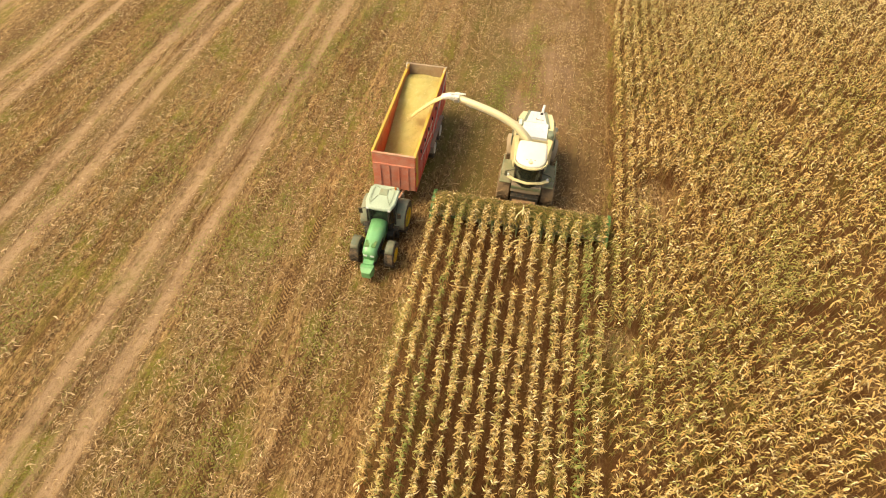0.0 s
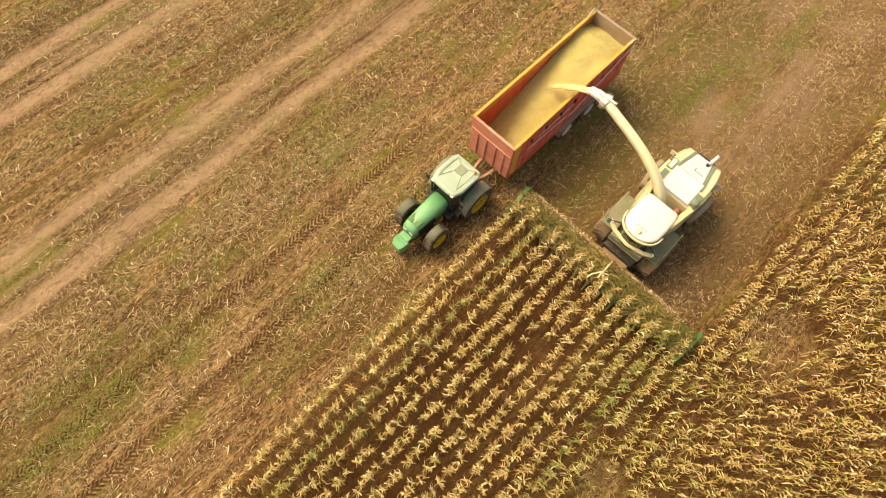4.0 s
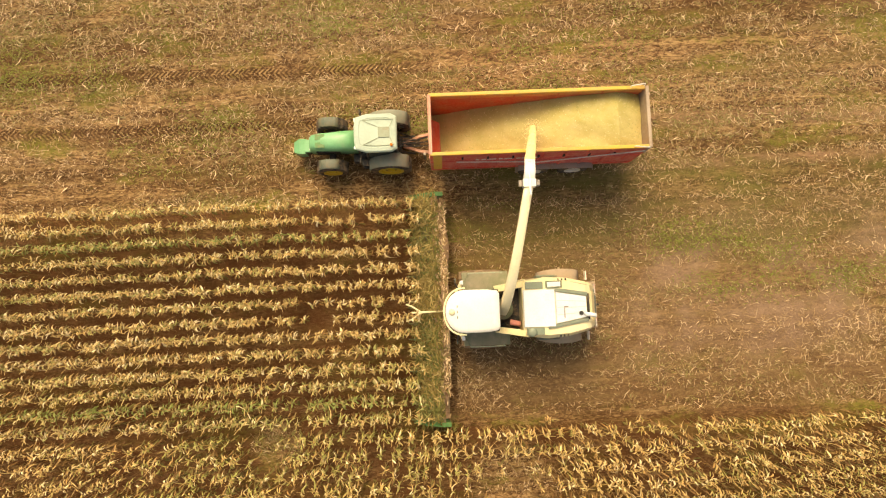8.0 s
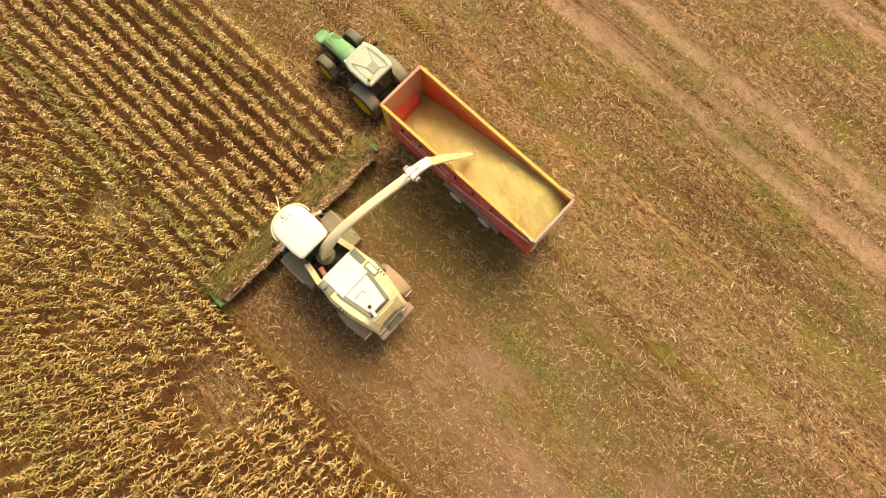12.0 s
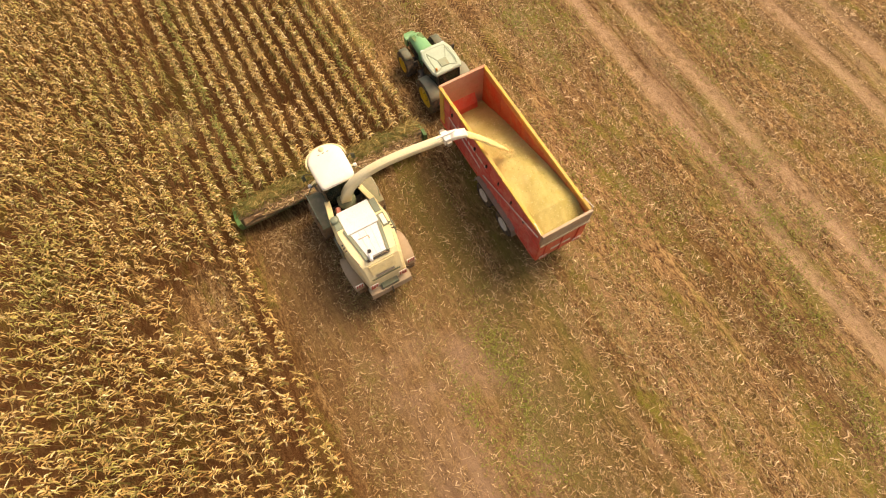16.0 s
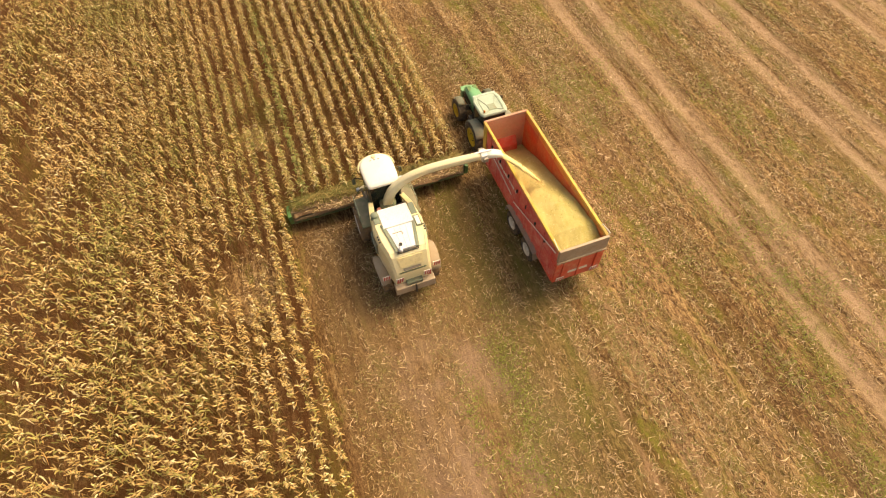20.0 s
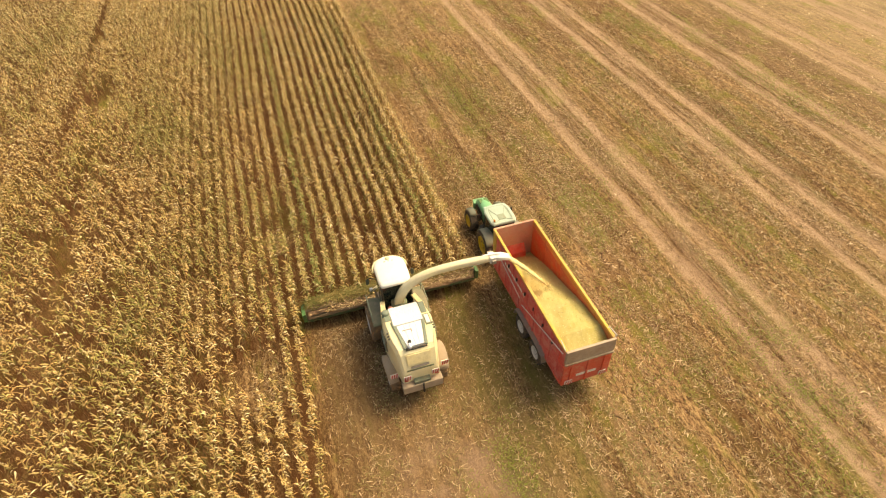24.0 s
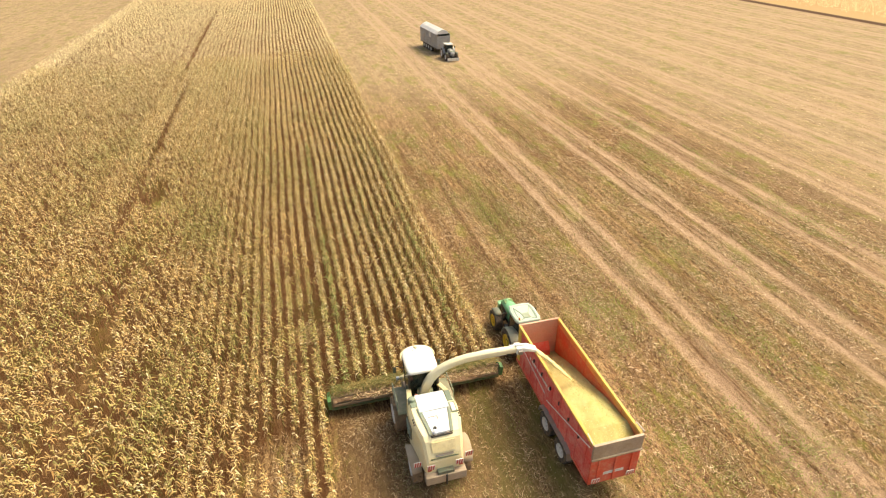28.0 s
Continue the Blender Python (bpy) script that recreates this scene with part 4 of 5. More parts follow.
for k in range(15):
    x = -5.25 + 0.75 * k
    part("divider_point", loft(bmesh.new(), [[(x - 0.11, 0.85, 0.28), (x + 0.11, 0.85, 0.28), (x + 0.06, 0.85, 0.62), (x - 0.06, 0.85, 0.62)], [(x - 0.02, 1.62, 0.12), (x + 0.02, 1.62, 0.12), (x + 0.015, 1.62, 0.2), (x - 0.015, 1.62, 0.2)]]), M_HEADER, header)
guide = part("crop_guide", tube([(HX - 0.05, -0.1, 1.2), (HX - 0.05, 0.5, 1.75), (HX - 0.05, 1.35, 1.9)], 0.045), M_CREAM, header, "pale forked crop guide bar")
for sx in (-1, 1):
    part("guide_fork", tube([(HX - 0.05, 0.9, 1.85), (HX - 0.05 + sx * 0.3, 1.35, 1.8), (HX - 0.05 + sx * 0.38, 1.6, 1.65)], 0.035), M_CREAM, guide)

# ---- tractor ----
TX = 7.82


def make_tractor(root, paint, roof_mat, rim_mat, fender_mat, blade=False):
    """A four-wheel-drive tractor that drives towards +y, drawn round (0, 0) at its rear axle."""
    o = root.location

    def p(x, y, z):
        return (o.x + x, o.y + y, z)

    def b(x0, x1, y0, y1, z0, z1, bevel=0.03):
        return (p(x0, y0, z0), p(x1, y1, z1), bevel)

    def ring(y, w, top, low):
        return [p(-w, y, low), p(-w, y, top - 0.16), p(-w * 0.7, y, top - 0.02), p(-w * 0.3, y, top + 0.02), p(w * 0.3, y, top + 0.02), p(w * 0.7, y, top - 0.02), p(w, y, top - 0.16), p(w, y, low)]

    hood = part("hood", loft(bmesh.new(), [ring(1.42, 0.47, 2.02, 1.15), ring(2.2, 0.45, 1.98, 1.1), ring(3.2, 0.41, 1.88, 1.05), ring(3.62, 0.38, 1.76, 1.02), ring(3.72, 0.33, 1.62, 1.0)]), paint, root, "sloping hood", True)
    for sx in (-1, 1):
        part("hood_vent", boxes(b(sx * 0.19 - 0.13, sx * 0.19 + 0.13, 2.95, 3.4, 1.83, 1.905, 0.01)), M_END, hood, "dark green mesh vent")
        part("side_grille", boxes(b(sx * 0.42 - 0.03, sx * 0.42 + 0.03, 2.3, 3.4, 1.2, 1.6, 0.01)), M_BLACK, hood)
        part("headlight", boxes(b(sx * 0.2 - 0.11, sx * 0.2 + 0.11, 3.66, 3.75, 1.4, 1.52, 0.02)), M_SILVER, hood, "clear headlight")
    part("frame", boxes(b(-0.34, 0.34, -0.5, 3.6, 0.62, 1.2, 0.05)), M_BLACK, root)
    part("front_axle", boxes(b(-0.75, 0.75, 2.66, 2.94, 0.6, 0.85, 0.04)), M_BLACK, root)
    part("rear_axle", boxes(b(-0.9, 0.9, -0.22, 0.22, 0.75, 1.15, 0.05)), M_BLACK, root)
    linkage = part("front_linkage", boxes(b(-0.28, 0.28, 3.6, 4.1, 0.6, 1.0, 0.04)), M_BLACK, root)
    if blade:
        part("push_blade", boxes(b(-1.2, 1.2, 4.1, 4.25, 0.2, 0.75, 0.04)), M_RIMW, root, "pale front blade")
    else:
        part("front_weight", loft(bmesh.new(), [[p(-0.36, 4.0, 0.55), p(0.36, 4.0, 0.55), p(0.36, 4.0, 1.05), p(-0.36, 4.0, 1.05)], [p(-0.36, 4.3, 0.5), p(0.36, 4.3, 0.5), p(0.36, 4.3, 1.12), p(-0.36, 4.3, 1.12)], [p(-0.24, 4.58, 0.55), p(0.24, 4.58, 0.55), p(0.24, 4.58, 0.98), p(-0.24, 4.58, 0.98)]]), paint, root, "green front weight")
        part("weight_bracket", boxes(b(-0.3, 0.3, 3.72, 4.05, 1.0, 1.16, 0.03)), paint, root)
    # cab
    zr = 2.86
    low = [(-0.62, -0.45), (-0.82, 0.2), (-0.80, 1.0), (-0.52, 1.42), (0.52, 1.42), (0.80, 1.0), (0.82, 0.2), (0.62, -0.45)]
    high = [(-0.66, -0.32), (-0.74, 0.2), (-0.74, 0.95), (-0.56, 1.25), (0.56, 1.25), (0.74, 0.95), (0.74, 0.2), (0.66, -0.32)]
    for i in range(8):
        j = (i + 1) % 8
        part("cab_pane", panel([p(*low[i], 1.5), p(*low[j], 1.5), p(*high[j], zr - 0.12), p(*high[i], zr - 0.12)], 0.02), M_GLASS, root)
        if i in (0, 2, 3, 4, 5, 7):
            part("cab_post", sweep(bmesh.new(), [p(*low[i], 1.3), p(*high[i], zr - 0.08)], 0.045, 0.045), M_BLACK, root)
    part("cab_base", boxes(b(-0.7, 0.7, -0.4, 1.4, 1.1, 1.52, 0.04)), M_BLACK, root)
    part("seat", boxes(b(-0.25, 0.25, 0.1, 0.6, 1.5, 1.9, 0.06), b(-0.25, 0.25, -0.02, 0.12, 1.85, 2.4, 0.05)), M_BLACK, root, "empty black seat")
    out = [(-0.72, -0.45), (-0.86, -0.2), (-0.87, 0.9), (-0.72, 1.38), (-0.35, 1.46), (0.35, 1.46), (0.72, 1.38), (0.87, 0.9), (0.86, -0.2), (0.72, -0.45)]

    def outline(s, z):
        return [p(x * s, 0.5 + (y - 0.5) * s, z) for x, y in out]

    top = part("cab_roof", loft(bmesh.new(), [outline(0.95, zr - 0.16), outline(1.0, zr - 0.1), outline(1.0, zr - 0.02), outline(0.95, zr + 0.04), outline(0.78, zr + 0.06), outline(0.74, zr + 0.04)]), roof_mat, root, "cab roof with a raised rim")
    part("roof_hatch", boxes(b(-0.24, 0.24, -0.12, 0.38, zr + 0.03, zr + 0.075, 0.015)), M_HDUST_GREEN, top, "grey-green roof hatch")
    for sx in (-1, 1):
        part("roof_seam", sweep(bmesh.new(), [p(sx * 0.26, 0.42, zr + 0.055), p(sx * 0.55, 1.05, zr + 0.06)], 0.015, 0.012), M_HDUST_GREEN, top)
        part("roof_seam", sweep(bmesh.new(), [p(sx * 0.26, -0.14, zr + 0.055), p(sx * 0.58, -0.3, zr + 0.06)], 0.015, 0.012), M_HDUST_GREEN, top)
        part("roof_seam", sweep(bmesh.new(), [p(sx * 0.58, -0.3, zr + 0.06), p(sx * 0.6, 0.5, zr + 0.06), p(sx * 0.55, 1.05, zr + 0.06)], 0.013, 0.012), M_HDUST_GREEN, top)
        part("roof_lamp", boxes(b(sx * 0.62 - 0.08, sx * 0.62 + 0.08, 1.36, 1.46, zr - 0.12, zr - 0.02, 0.02)), M_SILVER, top)
        part("mirror_arm", tube([p(sx * 0.76, 1.1, 2.45), p(sx * 1.1, 1.25, 2.5)], 0.02, 6), M_BLACK, root)
        part("mirror", boxes(b(sx * 1.12 - 0.11, sx * 1.12 + 0.11, 1.2, 1.27, 2.1, 2.5, 0.02)), M_BLACK, root)
        arc = [(math.cos(a), math.sin(a)) for a in (math.radians(-5 + 14 * k) for k in range(12))]
        part("rear_fender", sweep(bmesh.new(), [p(sx * 1.02, c * 1.0, 0.98 + s * 1.03) for c, s in arc], 0.3, 0.025), fender_mat, root, "curved rear mudguard", True)
        part("fender_shell", panel([p(sx * 0.72, -0.8, 1.15), p(sx * 0.72, 0.85, 1.15), p(sx * 0.72, 0.55, 1.98), p(sx * 0.72, -0.5, 1.98)], 0.04), fender_mat, root)
        part("front_fender", sweep(bmesh.new(), [p(sx * 1.0, 2.8 + c * 0.82, 0.74 + s * 0.82) for c, s in arc[4:10]], 0.22, 0.02), M_FENDER, root, "dark front mudguard", True)
        wheel(root, p(sx * 1.02, 0, 0.97), 0.97, 0.66, 0.56, M_TYRE, rim_mat, sx, "dusty lugged rear tyre", "dished wheel rim")
        wheel(root, p(sx * 1.0, 2.8, 0.74), 0.74, 0.56, 0.42, M_TYRE, rim_mat, sx, "dusty lugged front tyre", "dished wheel rim")
        for k in range(3):
            part("step", boxes(b(min(sx * 0.75, sx * 1.05), max(sx * 0.75, sx * 1.05), 1.0, 1.35, 0.5 + 0.3 * k, 0.55 + 0.3 * k, 0.01)), M_BLACK, root)
        part("lift_arm", tube([p(sx * 0.35, -0.4, 0.75), p(sx * 0.42, -1.15, 0.6)], 0.05, 6), M_BLACK, root)
        part("lift_rod", tube([p(sx * 0.4, -0.35, 1.5), p(sx * 0.42, -0.9, 0.65)], 0.04, 6), M_BLACK, root)
        part("tool_tank", boxes(b(min(sx * 0.45, sx * 0.85), max(sx * 0.45, sx * 0.85), 1.15, 1.75, 0.6, 1.1, 0.06)), M_BLACK, root)
    part("exhaust", tube([p(0.66, 1.4, 1.7), p(0.66, 1.42, 2.75)], 0.06, 10), M_BLACK, root, "upright black exhaust", True)
    part("beacon", tube([p(-0.6, -0.2, zr + 0.04), p(-0.6, -0.2, zr + 0.2)], 0.06, 10), M_ORANGE, root, "orange beacon", True)
    part("hitch", boxes(b(-0.12, 0.12, -1.0, -0.3, 0.45, 0.6, 0.02)), M_BLACK, root)
    for k in range(5):
        part("hose", tube([p(-0.2 + 0.1 * k, -0.45, 1.3), p(-0.25 + 0.12 * k, -0.8, 1.35 - 0.06 * k), p(-0.1 + 0.05 * k, -1.4, 0.9)], 0.022, 5), M_BLACK, root)


tractor = thing("tractor", (TX, 2.12, 0.0), "green tractor with pale roof and yellow rims pulling the trailer", "tractor")
make_tractor(tractor, M_GREEN, M_ROOF, M_YELLOW, M_FENDER_DUSTY)

# ---- silage trailer ----
X0, X1, Y0, Y1, ZB, ZT = 6.46, 9.05, -9.0, 0.22, 1.25, 4.0
XM = (X0 + X1) / 2
trailer = thing("silage_trailer", (XM, -4.6, 0.0), "red tandem silage trailer with yellow top rails, two thirds full", "trailer")
for sx, xa in ((-1, X0), (1, X1)):
    inner = xa - sx * 0.06
    wall = part("side_wall", boxes(((min(xa, inner), Y0, ZB), (max(xa, inner), Y1, ZT - 0.06), 0.0)), M_RED, trailer, "tall red side wall")
    part("top_rail", boxes(((min(xa + sx * 0.05, inner - sx * 0.04), Y0, ZT - 0.14), (max(xa + sx * 0.05, inner - sx * 0.04), Y1, ZT), 0.025)), M_RAIL, trailer, "yellow top rail")
    part("outer_skin", boxes(((min(xa, xa + sx * 0.012), Y0 + 0.01, ZB + 0.01), (max(xa, xa + sx * 0.012), Y1 - 0.01, ZT - 0.15), 0.0)), M_RED_FADED, wall, "faded pinkish red outer sheet")
    part("middle_seam", boxes(((min(xa, xa + sx * 0.05), Y0, 2.62), (max(xa, xa + sx * 0.05), Y1, 2.72), 0.015)), M_RED_FADED, wall)
    part("lower_sill", boxes(((min(xa, xa + sx * 0.06), Y0, ZB - 0.02), (max(xa, xa + sx * 0.06), Y1, ZB + 0.14), 0.02)), M_RED, wall)
    part("corner_post", boxes(((min(xa - sx * 0.02, xa + sx * 0.07), Y1 - 0.5, 1.5), (max(xa - sx * 0.02, xa + sx * 0.07), Y1 - 0.12, ZT - 0.1), 0.02)), M_RAIL, trailer, "yellow front corner panel")
    for k in range(9):
        y = Y0 + 0.5 + 0.95 * k
        part("rib", boxes(((min(xa, xa + sx * 0.06), y - 0.05, ZB + 0.1), (max(xa, xa + sx * 0.06), y + 0.05, ZT - 0.12), 0.012)), M_RED_FADED, wall)
    part("stay_rod", tube([(xa + sx * 0.1, -0.9, 2.9), (xa + sx * 0.1, -4.0, 2.45)], 0.025, 6), M_RIMW, trailer, "pale rod along the side")
    part("stay_rod", tube([(xa + sx * 0.1, -4.3, 2.2), (xa + sx * 0.12, Y0 + 0.1, 3.75)], 0.03, 6), M_RIMW, trailer, "pale tailgate rod")
    for k in range(7):
        part("latch", boxes(((min(xa + sx * 0.02, xa + sx * 0.1), -1.2 - 1.1 * k, 3.2 - 0.02 * k), (max(xa + sx * 0.02, xa + sx * 0.1), -1.12 - 1.1 * k, 3.42 - 0.02 * k), 0.01)), M_BLACK, wall)
    for k in range(11):
        w = 0.14 + 0.05 * ((k * 7) % 3)
        part("lettering_bar", boxes(((min(xa + sx * 0.065, xa + sx * 0.075), -1.75 - 0.25 * k - w, 3.0), (max(xa + sx * 0.065, xa + sx * 0.075), -1.75 - 0.25 * k, 3.16), 0.0)), M_MARK, wall)
    # running gear
    for y in (-4.62, -6.5):
        wheel(trailer, (xa - sx * 0.08, y, 0.70), 0.70, 0.58, 0.36, M_TYRE, M_RIMW, sx, "dusty wide trailer tyre", "white wheel rim")
    part("mudguard", sweep(bmesh.new(), [(xa - sx * 0.06, -3.75, 0.95), (xa - sx * 0.06, -3.85, 1.38), (xa - sx * 0.06, -4.3, 1.5), (xa - sx * 0.06, -6.8, 1.5), (xa - sx * 0.06, -7.3, 1.36), (xa - sx * 0.06, -7.4, 0.95)], 0.32, 0.02), M_GREY, trailer, "grey mudguard over both wheels")
    part("hoop", tube([(xa, Y0 + 0.05, ZT - 0.05), (xa + sx * 0.08, Y0 + 0.02, ZT + 0.12), (xa, Y0 + 0.6, ZT + 0.12), (xa - sx * 0.02, Y0 + 0.62, ZT)], 0.025, 6), M_RIMW, trailer, "pale tailgate hinge hoop")
    warn = part("warning_board", boxes(((XM + sx * 0.95 - 0.21, Y0 - 0.2, 1.36), (XM + sx * 0.95 + 0.21, Y0 - 0.16, 1.64), 0.01)), M_MARK, trailer, "red and white striped board")
    for k in range(3):
        x = XM + sx * 0.95 - 0.19 + 0.13 * k
        part("warning_stripe", panel([(x, Y0 - 0.207, 1.37), (x + 0.06, Y0 - 0.207, 1.37), (x + 0.12, Y0 - 0.207, 1.63), (x + 0.06, Y0 - 0.207, 1.63)], 0.012), M_DARKRED, warn)
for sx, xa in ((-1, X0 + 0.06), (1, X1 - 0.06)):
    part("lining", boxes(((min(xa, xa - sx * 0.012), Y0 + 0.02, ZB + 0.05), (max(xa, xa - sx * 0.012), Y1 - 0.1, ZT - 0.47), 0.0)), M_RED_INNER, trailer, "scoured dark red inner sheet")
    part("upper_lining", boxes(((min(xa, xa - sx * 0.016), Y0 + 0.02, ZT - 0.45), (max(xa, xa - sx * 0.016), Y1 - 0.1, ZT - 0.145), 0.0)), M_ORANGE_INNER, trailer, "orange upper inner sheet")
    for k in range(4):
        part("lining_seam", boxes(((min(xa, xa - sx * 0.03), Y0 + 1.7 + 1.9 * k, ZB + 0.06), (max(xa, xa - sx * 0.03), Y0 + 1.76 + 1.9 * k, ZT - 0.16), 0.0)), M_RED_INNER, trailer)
front = part("front_wall", boxes(((X0 + 0.06, Y1 - 0.08, ZB), (X1 - 0.06, Y1, ZT - 0.04), 0.0)), M_RED_WORN, trailer, "scoured pale red front wall")
part("front_rail", boxes(((X0, Y1 - 0.1, ZT - 0.1), (X1, Y1 + 0.04, ZT + 0.01), 0.02)), M_RED_WORN, trailer)
part("front_skin", boxes(((X0 + 0.02, Y1, ZB + 0.02), (X1 - 0.02, Y1 + 0.02, ZT - 0.1), 0.0)), M_RED_FRONT, front, "faded pinkish red outer front sheet")
part("front_band", boxes(((X0 + 0.02, Y1, 3.1), (X1 - 0.02, Y1 + 0.06, 3.22), 0.015)), M_RED_FRONT, front)
for x in (XM - 0.85, XM - 0.3, XM + 0.3, XM + 0.85):
    part("front_rib", boxes(((x - 0.05, Y1, ZB), (x + 0.05, Y1 + 0.07, 3.1), 0.012)), M_RED_FRONT, front)
part("ram_cover", loft(bmesh.new(), [[(XM - 0.72, Y1 - 0.08, ZB + 0.05), (XM + 0.72, Y1 - 0.08, ZB + 0.05), (XM + 0.72, Y1 - 0.08, 2.35), (XM - 0.72, Y1 - 0.08, 2.35)], [(XM - 0.72, Y1 - 0.5, ZB + 0.05), (XM + 0.72, Y1 - 0.5, ZB + 0.05), (XM + 0.72, Y1 - 0.42, 1.9), (XM - 0.72, Y1 - 0.42, 1.9)]]), M_RED, trailer, "bright red ram cover inside")
part("load_floor", boxes(((X0 + 0.06, Y0, ZB - 0.02), (X1 - 0.06, Y1 - 0.08, ZB + 0.04), 0.0)), M_RED_WORN, trailer, "scoured floor")
gate = part("tailgate", boxes(((X0 - 0.02, Y0 - 0.12, ZB - 0.05), (X1 + 0.02, Y0, 3.15), 0.02)), M_RED, trailer, "red lower tailgate")
part("gate_plate", boxes(((X0 - 0.03, Y0 - 0.14, 3.1), (X1 + 0.03, Y0, ZT + 0.02), 0.03)), M_TAIL, gate, "weathered steel upper plate")
part("gate_lip", boxes(((X0 - 0.05, Y0 - 0.2, 3.0), (X1 + 0.05, Y0 - 0.1, 3.1), 0.02)), M_TAIL, gate)
part("gate_lettering", boxes(((XM - 0.55, Y0 - 0.135, 1.75), (XM + 0.55, Y0 - 0.125, 1.95), 0.0)), M_MARK, gate)
for x in (XM - 0.9, XM, XM + 0.9):
    part("gate_rib", boxes(((x - 0.05, Y0 - 0.18, ZB), (x + 0.05, Y0 - 0.1, 3.0), 0.012)), M_RED, gate)
part("rear_bar", boxes(((X0 + 0.1, Y0 + 0.1, 1.0), (X1 - 0.1, Y0 + 0.22, 1.2), 0.02)), M_BLACK, trailer)
for x in (XM - 0.45, XM + 0.45):
    part("chassis_beam", boxes(((x - 0.08, Y0 + 0.1, 0.95), (x + 0.08, Y1 - 0.2, 1.24), 0.02)), M_RED, trailer)
for y in (-4.62, -6.5):
    part("axle", tube([(X0 + 0.2, y, 0.70), (X1 - 0.2, y, 0.70)], 0.08), M_BLACK, trailer)
for sx in (-1, 1):
    part("drawbar", sweep(bmesh.new(), [(XM + sx * 0.5, Y1 - 0.4, 1.05), (XM + sx * 0.36, Y1 + 0.5, 0.95), (TX + sx * 0.06, 1.5, 0.62)], 0.07, 0.09), M_RED_WORN, trailer, "faded red drawbar")
part("drawbar_eye", boxes(((TX - 0.12, 1.35, 0.55), (TX + 0.12, 1.75, 0.68), 0.03)), M_BLACK, trailer)
for k in range(3):
    part("hose", tube([(XM - 0.2 + 0.2 * k, Y1 + 0.05, 1.4), (XM - 0.15 + 0.15 * k, 0.9, 1.15), (TX - 0.15 + 0.15 * k, 1.6, 1.0)], 0.025, 5), M_BLACK, trailer)
part("stand_leg", boxes(((XM - 0.6, 0.45, 0.35), (XM - 0.48, 0.57, 1.2), 0.02)), M_GREY, trailer)


# ---- chopped maize in the trailer ----
def load_z(x, y):
    u = (x - XM) / 1.25
    s = np.clip((Y1 - y) / (Y1 - Y0), 0, 1)
    z = np.interp(s, [0, 0.08, 0.2, 0.34, 0.46, 0.56, 0.7, 0.88, 0.97, 1.0], [1.4, 1.65, 2.15, 2.55, 2.85, 3.1, 3.5, 3.72, 3.45, 3.3])
    z = z - 0.14 * u ** 2 * (0.4 + s)
    z = z + 0.12 * np.exp(-((x - XM) / 0.8) ** 2 - ((y + 5.4) / 0.8) ** 2)
    return z + 0.04 * wave(x, y, 2.4, 11) + 0.006 * wave(x, y, 9.0, 12)


gx = np.linspace(X0 + 0.065, X1 - 0.065, 60)
gy = np.linspace(Y0 + 0.01, Y1 - 0.1, 200)
GX, GY = np.meshgrid(gx, gy, indexing="ij")
top = np.stack([GX, GY, load_z(GX, GY)], axis=-1).reshape(-1, 3)
i, j = np.meshgrid(np.arange(59), np.arange(199), indexing="ij")
bq = i * 200 + j
faces = np.stack([bq, bq + 200, bq + 201, bq + 1], axis=-1).reshape(-1, 4)
rng = np.random.RandomState(21)
n = 2500
fx, fy = rng.uniform(X0 + 0.08, X1 - 0.08, n), rng.uniform(Y0 + 0.05, Y1 - 0.15, n)
c = np.stack([fx, fy, load_z(fx, fy) + 0.012], axis=-1)
d = np.stack([rng.normal(0, 1, n), rng.normal(0, 1, n), rng.normal(0, 0.35, n)], axis=-1)
d /= np.linalg.norm(d, axis=1, keepdims=True)
s = np.cross(d, [0, 0, 1.0]) + rng.normal(0, 0.3, (n, 3))
ln = rng.uniform(0.012, 0.03, n)[:, None]
fv, fq = strips(np.stack([c - d * ln, c + d * ln], axis=1), np.repeat(s[:, None] * 0.012, 2, axis=1))
load = new("chopped_maize_load", quad_mesh("chopped_maize_load", top, faces, M_LOAD, True))
tagged(load, "heap of yellow chopped maize filling the red trailer", "silage", kind="stuff")
flakes = new("loose_chaff", quad_mesh("loose_chaff", fv, fq, M_CHOP))
tagged(flakes, "loose yellow maize flakes lying on the heap", "silage", kind="stuff")

# stream of chopped maize from the deflector to the heap: a ragged core with loose flakes round it
A = np.array([JOINT[0] + 0.8, JOINT[1] - 0.08, JOINT[2] - 0.1])
E = np.array([8.05, -4.35, 2.95])


def stream_at(s):
    q = A + (E - A) * s[..., None]
    q[..., 2] = A[2] + (E[2] - A[2]) * (0.8 * s + 0.2 * s ** 2)
    return q


ns, na = 70, 14
ss, aa = np.meshgrid(np.linspace(0, 0.86, ns), np.arange(na) * 2 * np.pi / na, indexing="ij")
rr = (0.17 - 0.11 * ss ** 3) * (1 + 0.12 * wave(ss * 9.0, aa * 1.3, 1.5, 91))
q = stream_at(ss)
q[..., 1] += np.cos(aa) * rr * 1.2
q[..., 0] += np.sin(aa) * rr * 0.35
q[..., 2] += np.sin(aa) * rr * 0.45
ii, jj = np.meshgrid(np.arange(ns - 1), np.arange(na), indexing="ij")
b0, b1 = ii * na + jj, ii * na + (jj + 1) % na
core_faces = np.stack([b0, b1, b1 + na, b0 + na], axis=-1).reshape(-1, 4)
n = 1700
s = rng.uniform(0.05, 1, n)
c = stream_at(s) + rng.normal(0, 1, (n, 3)) * (0.05 + 0.11 * s)[:, None] * np.array([0.6, 1.2, 0.6])
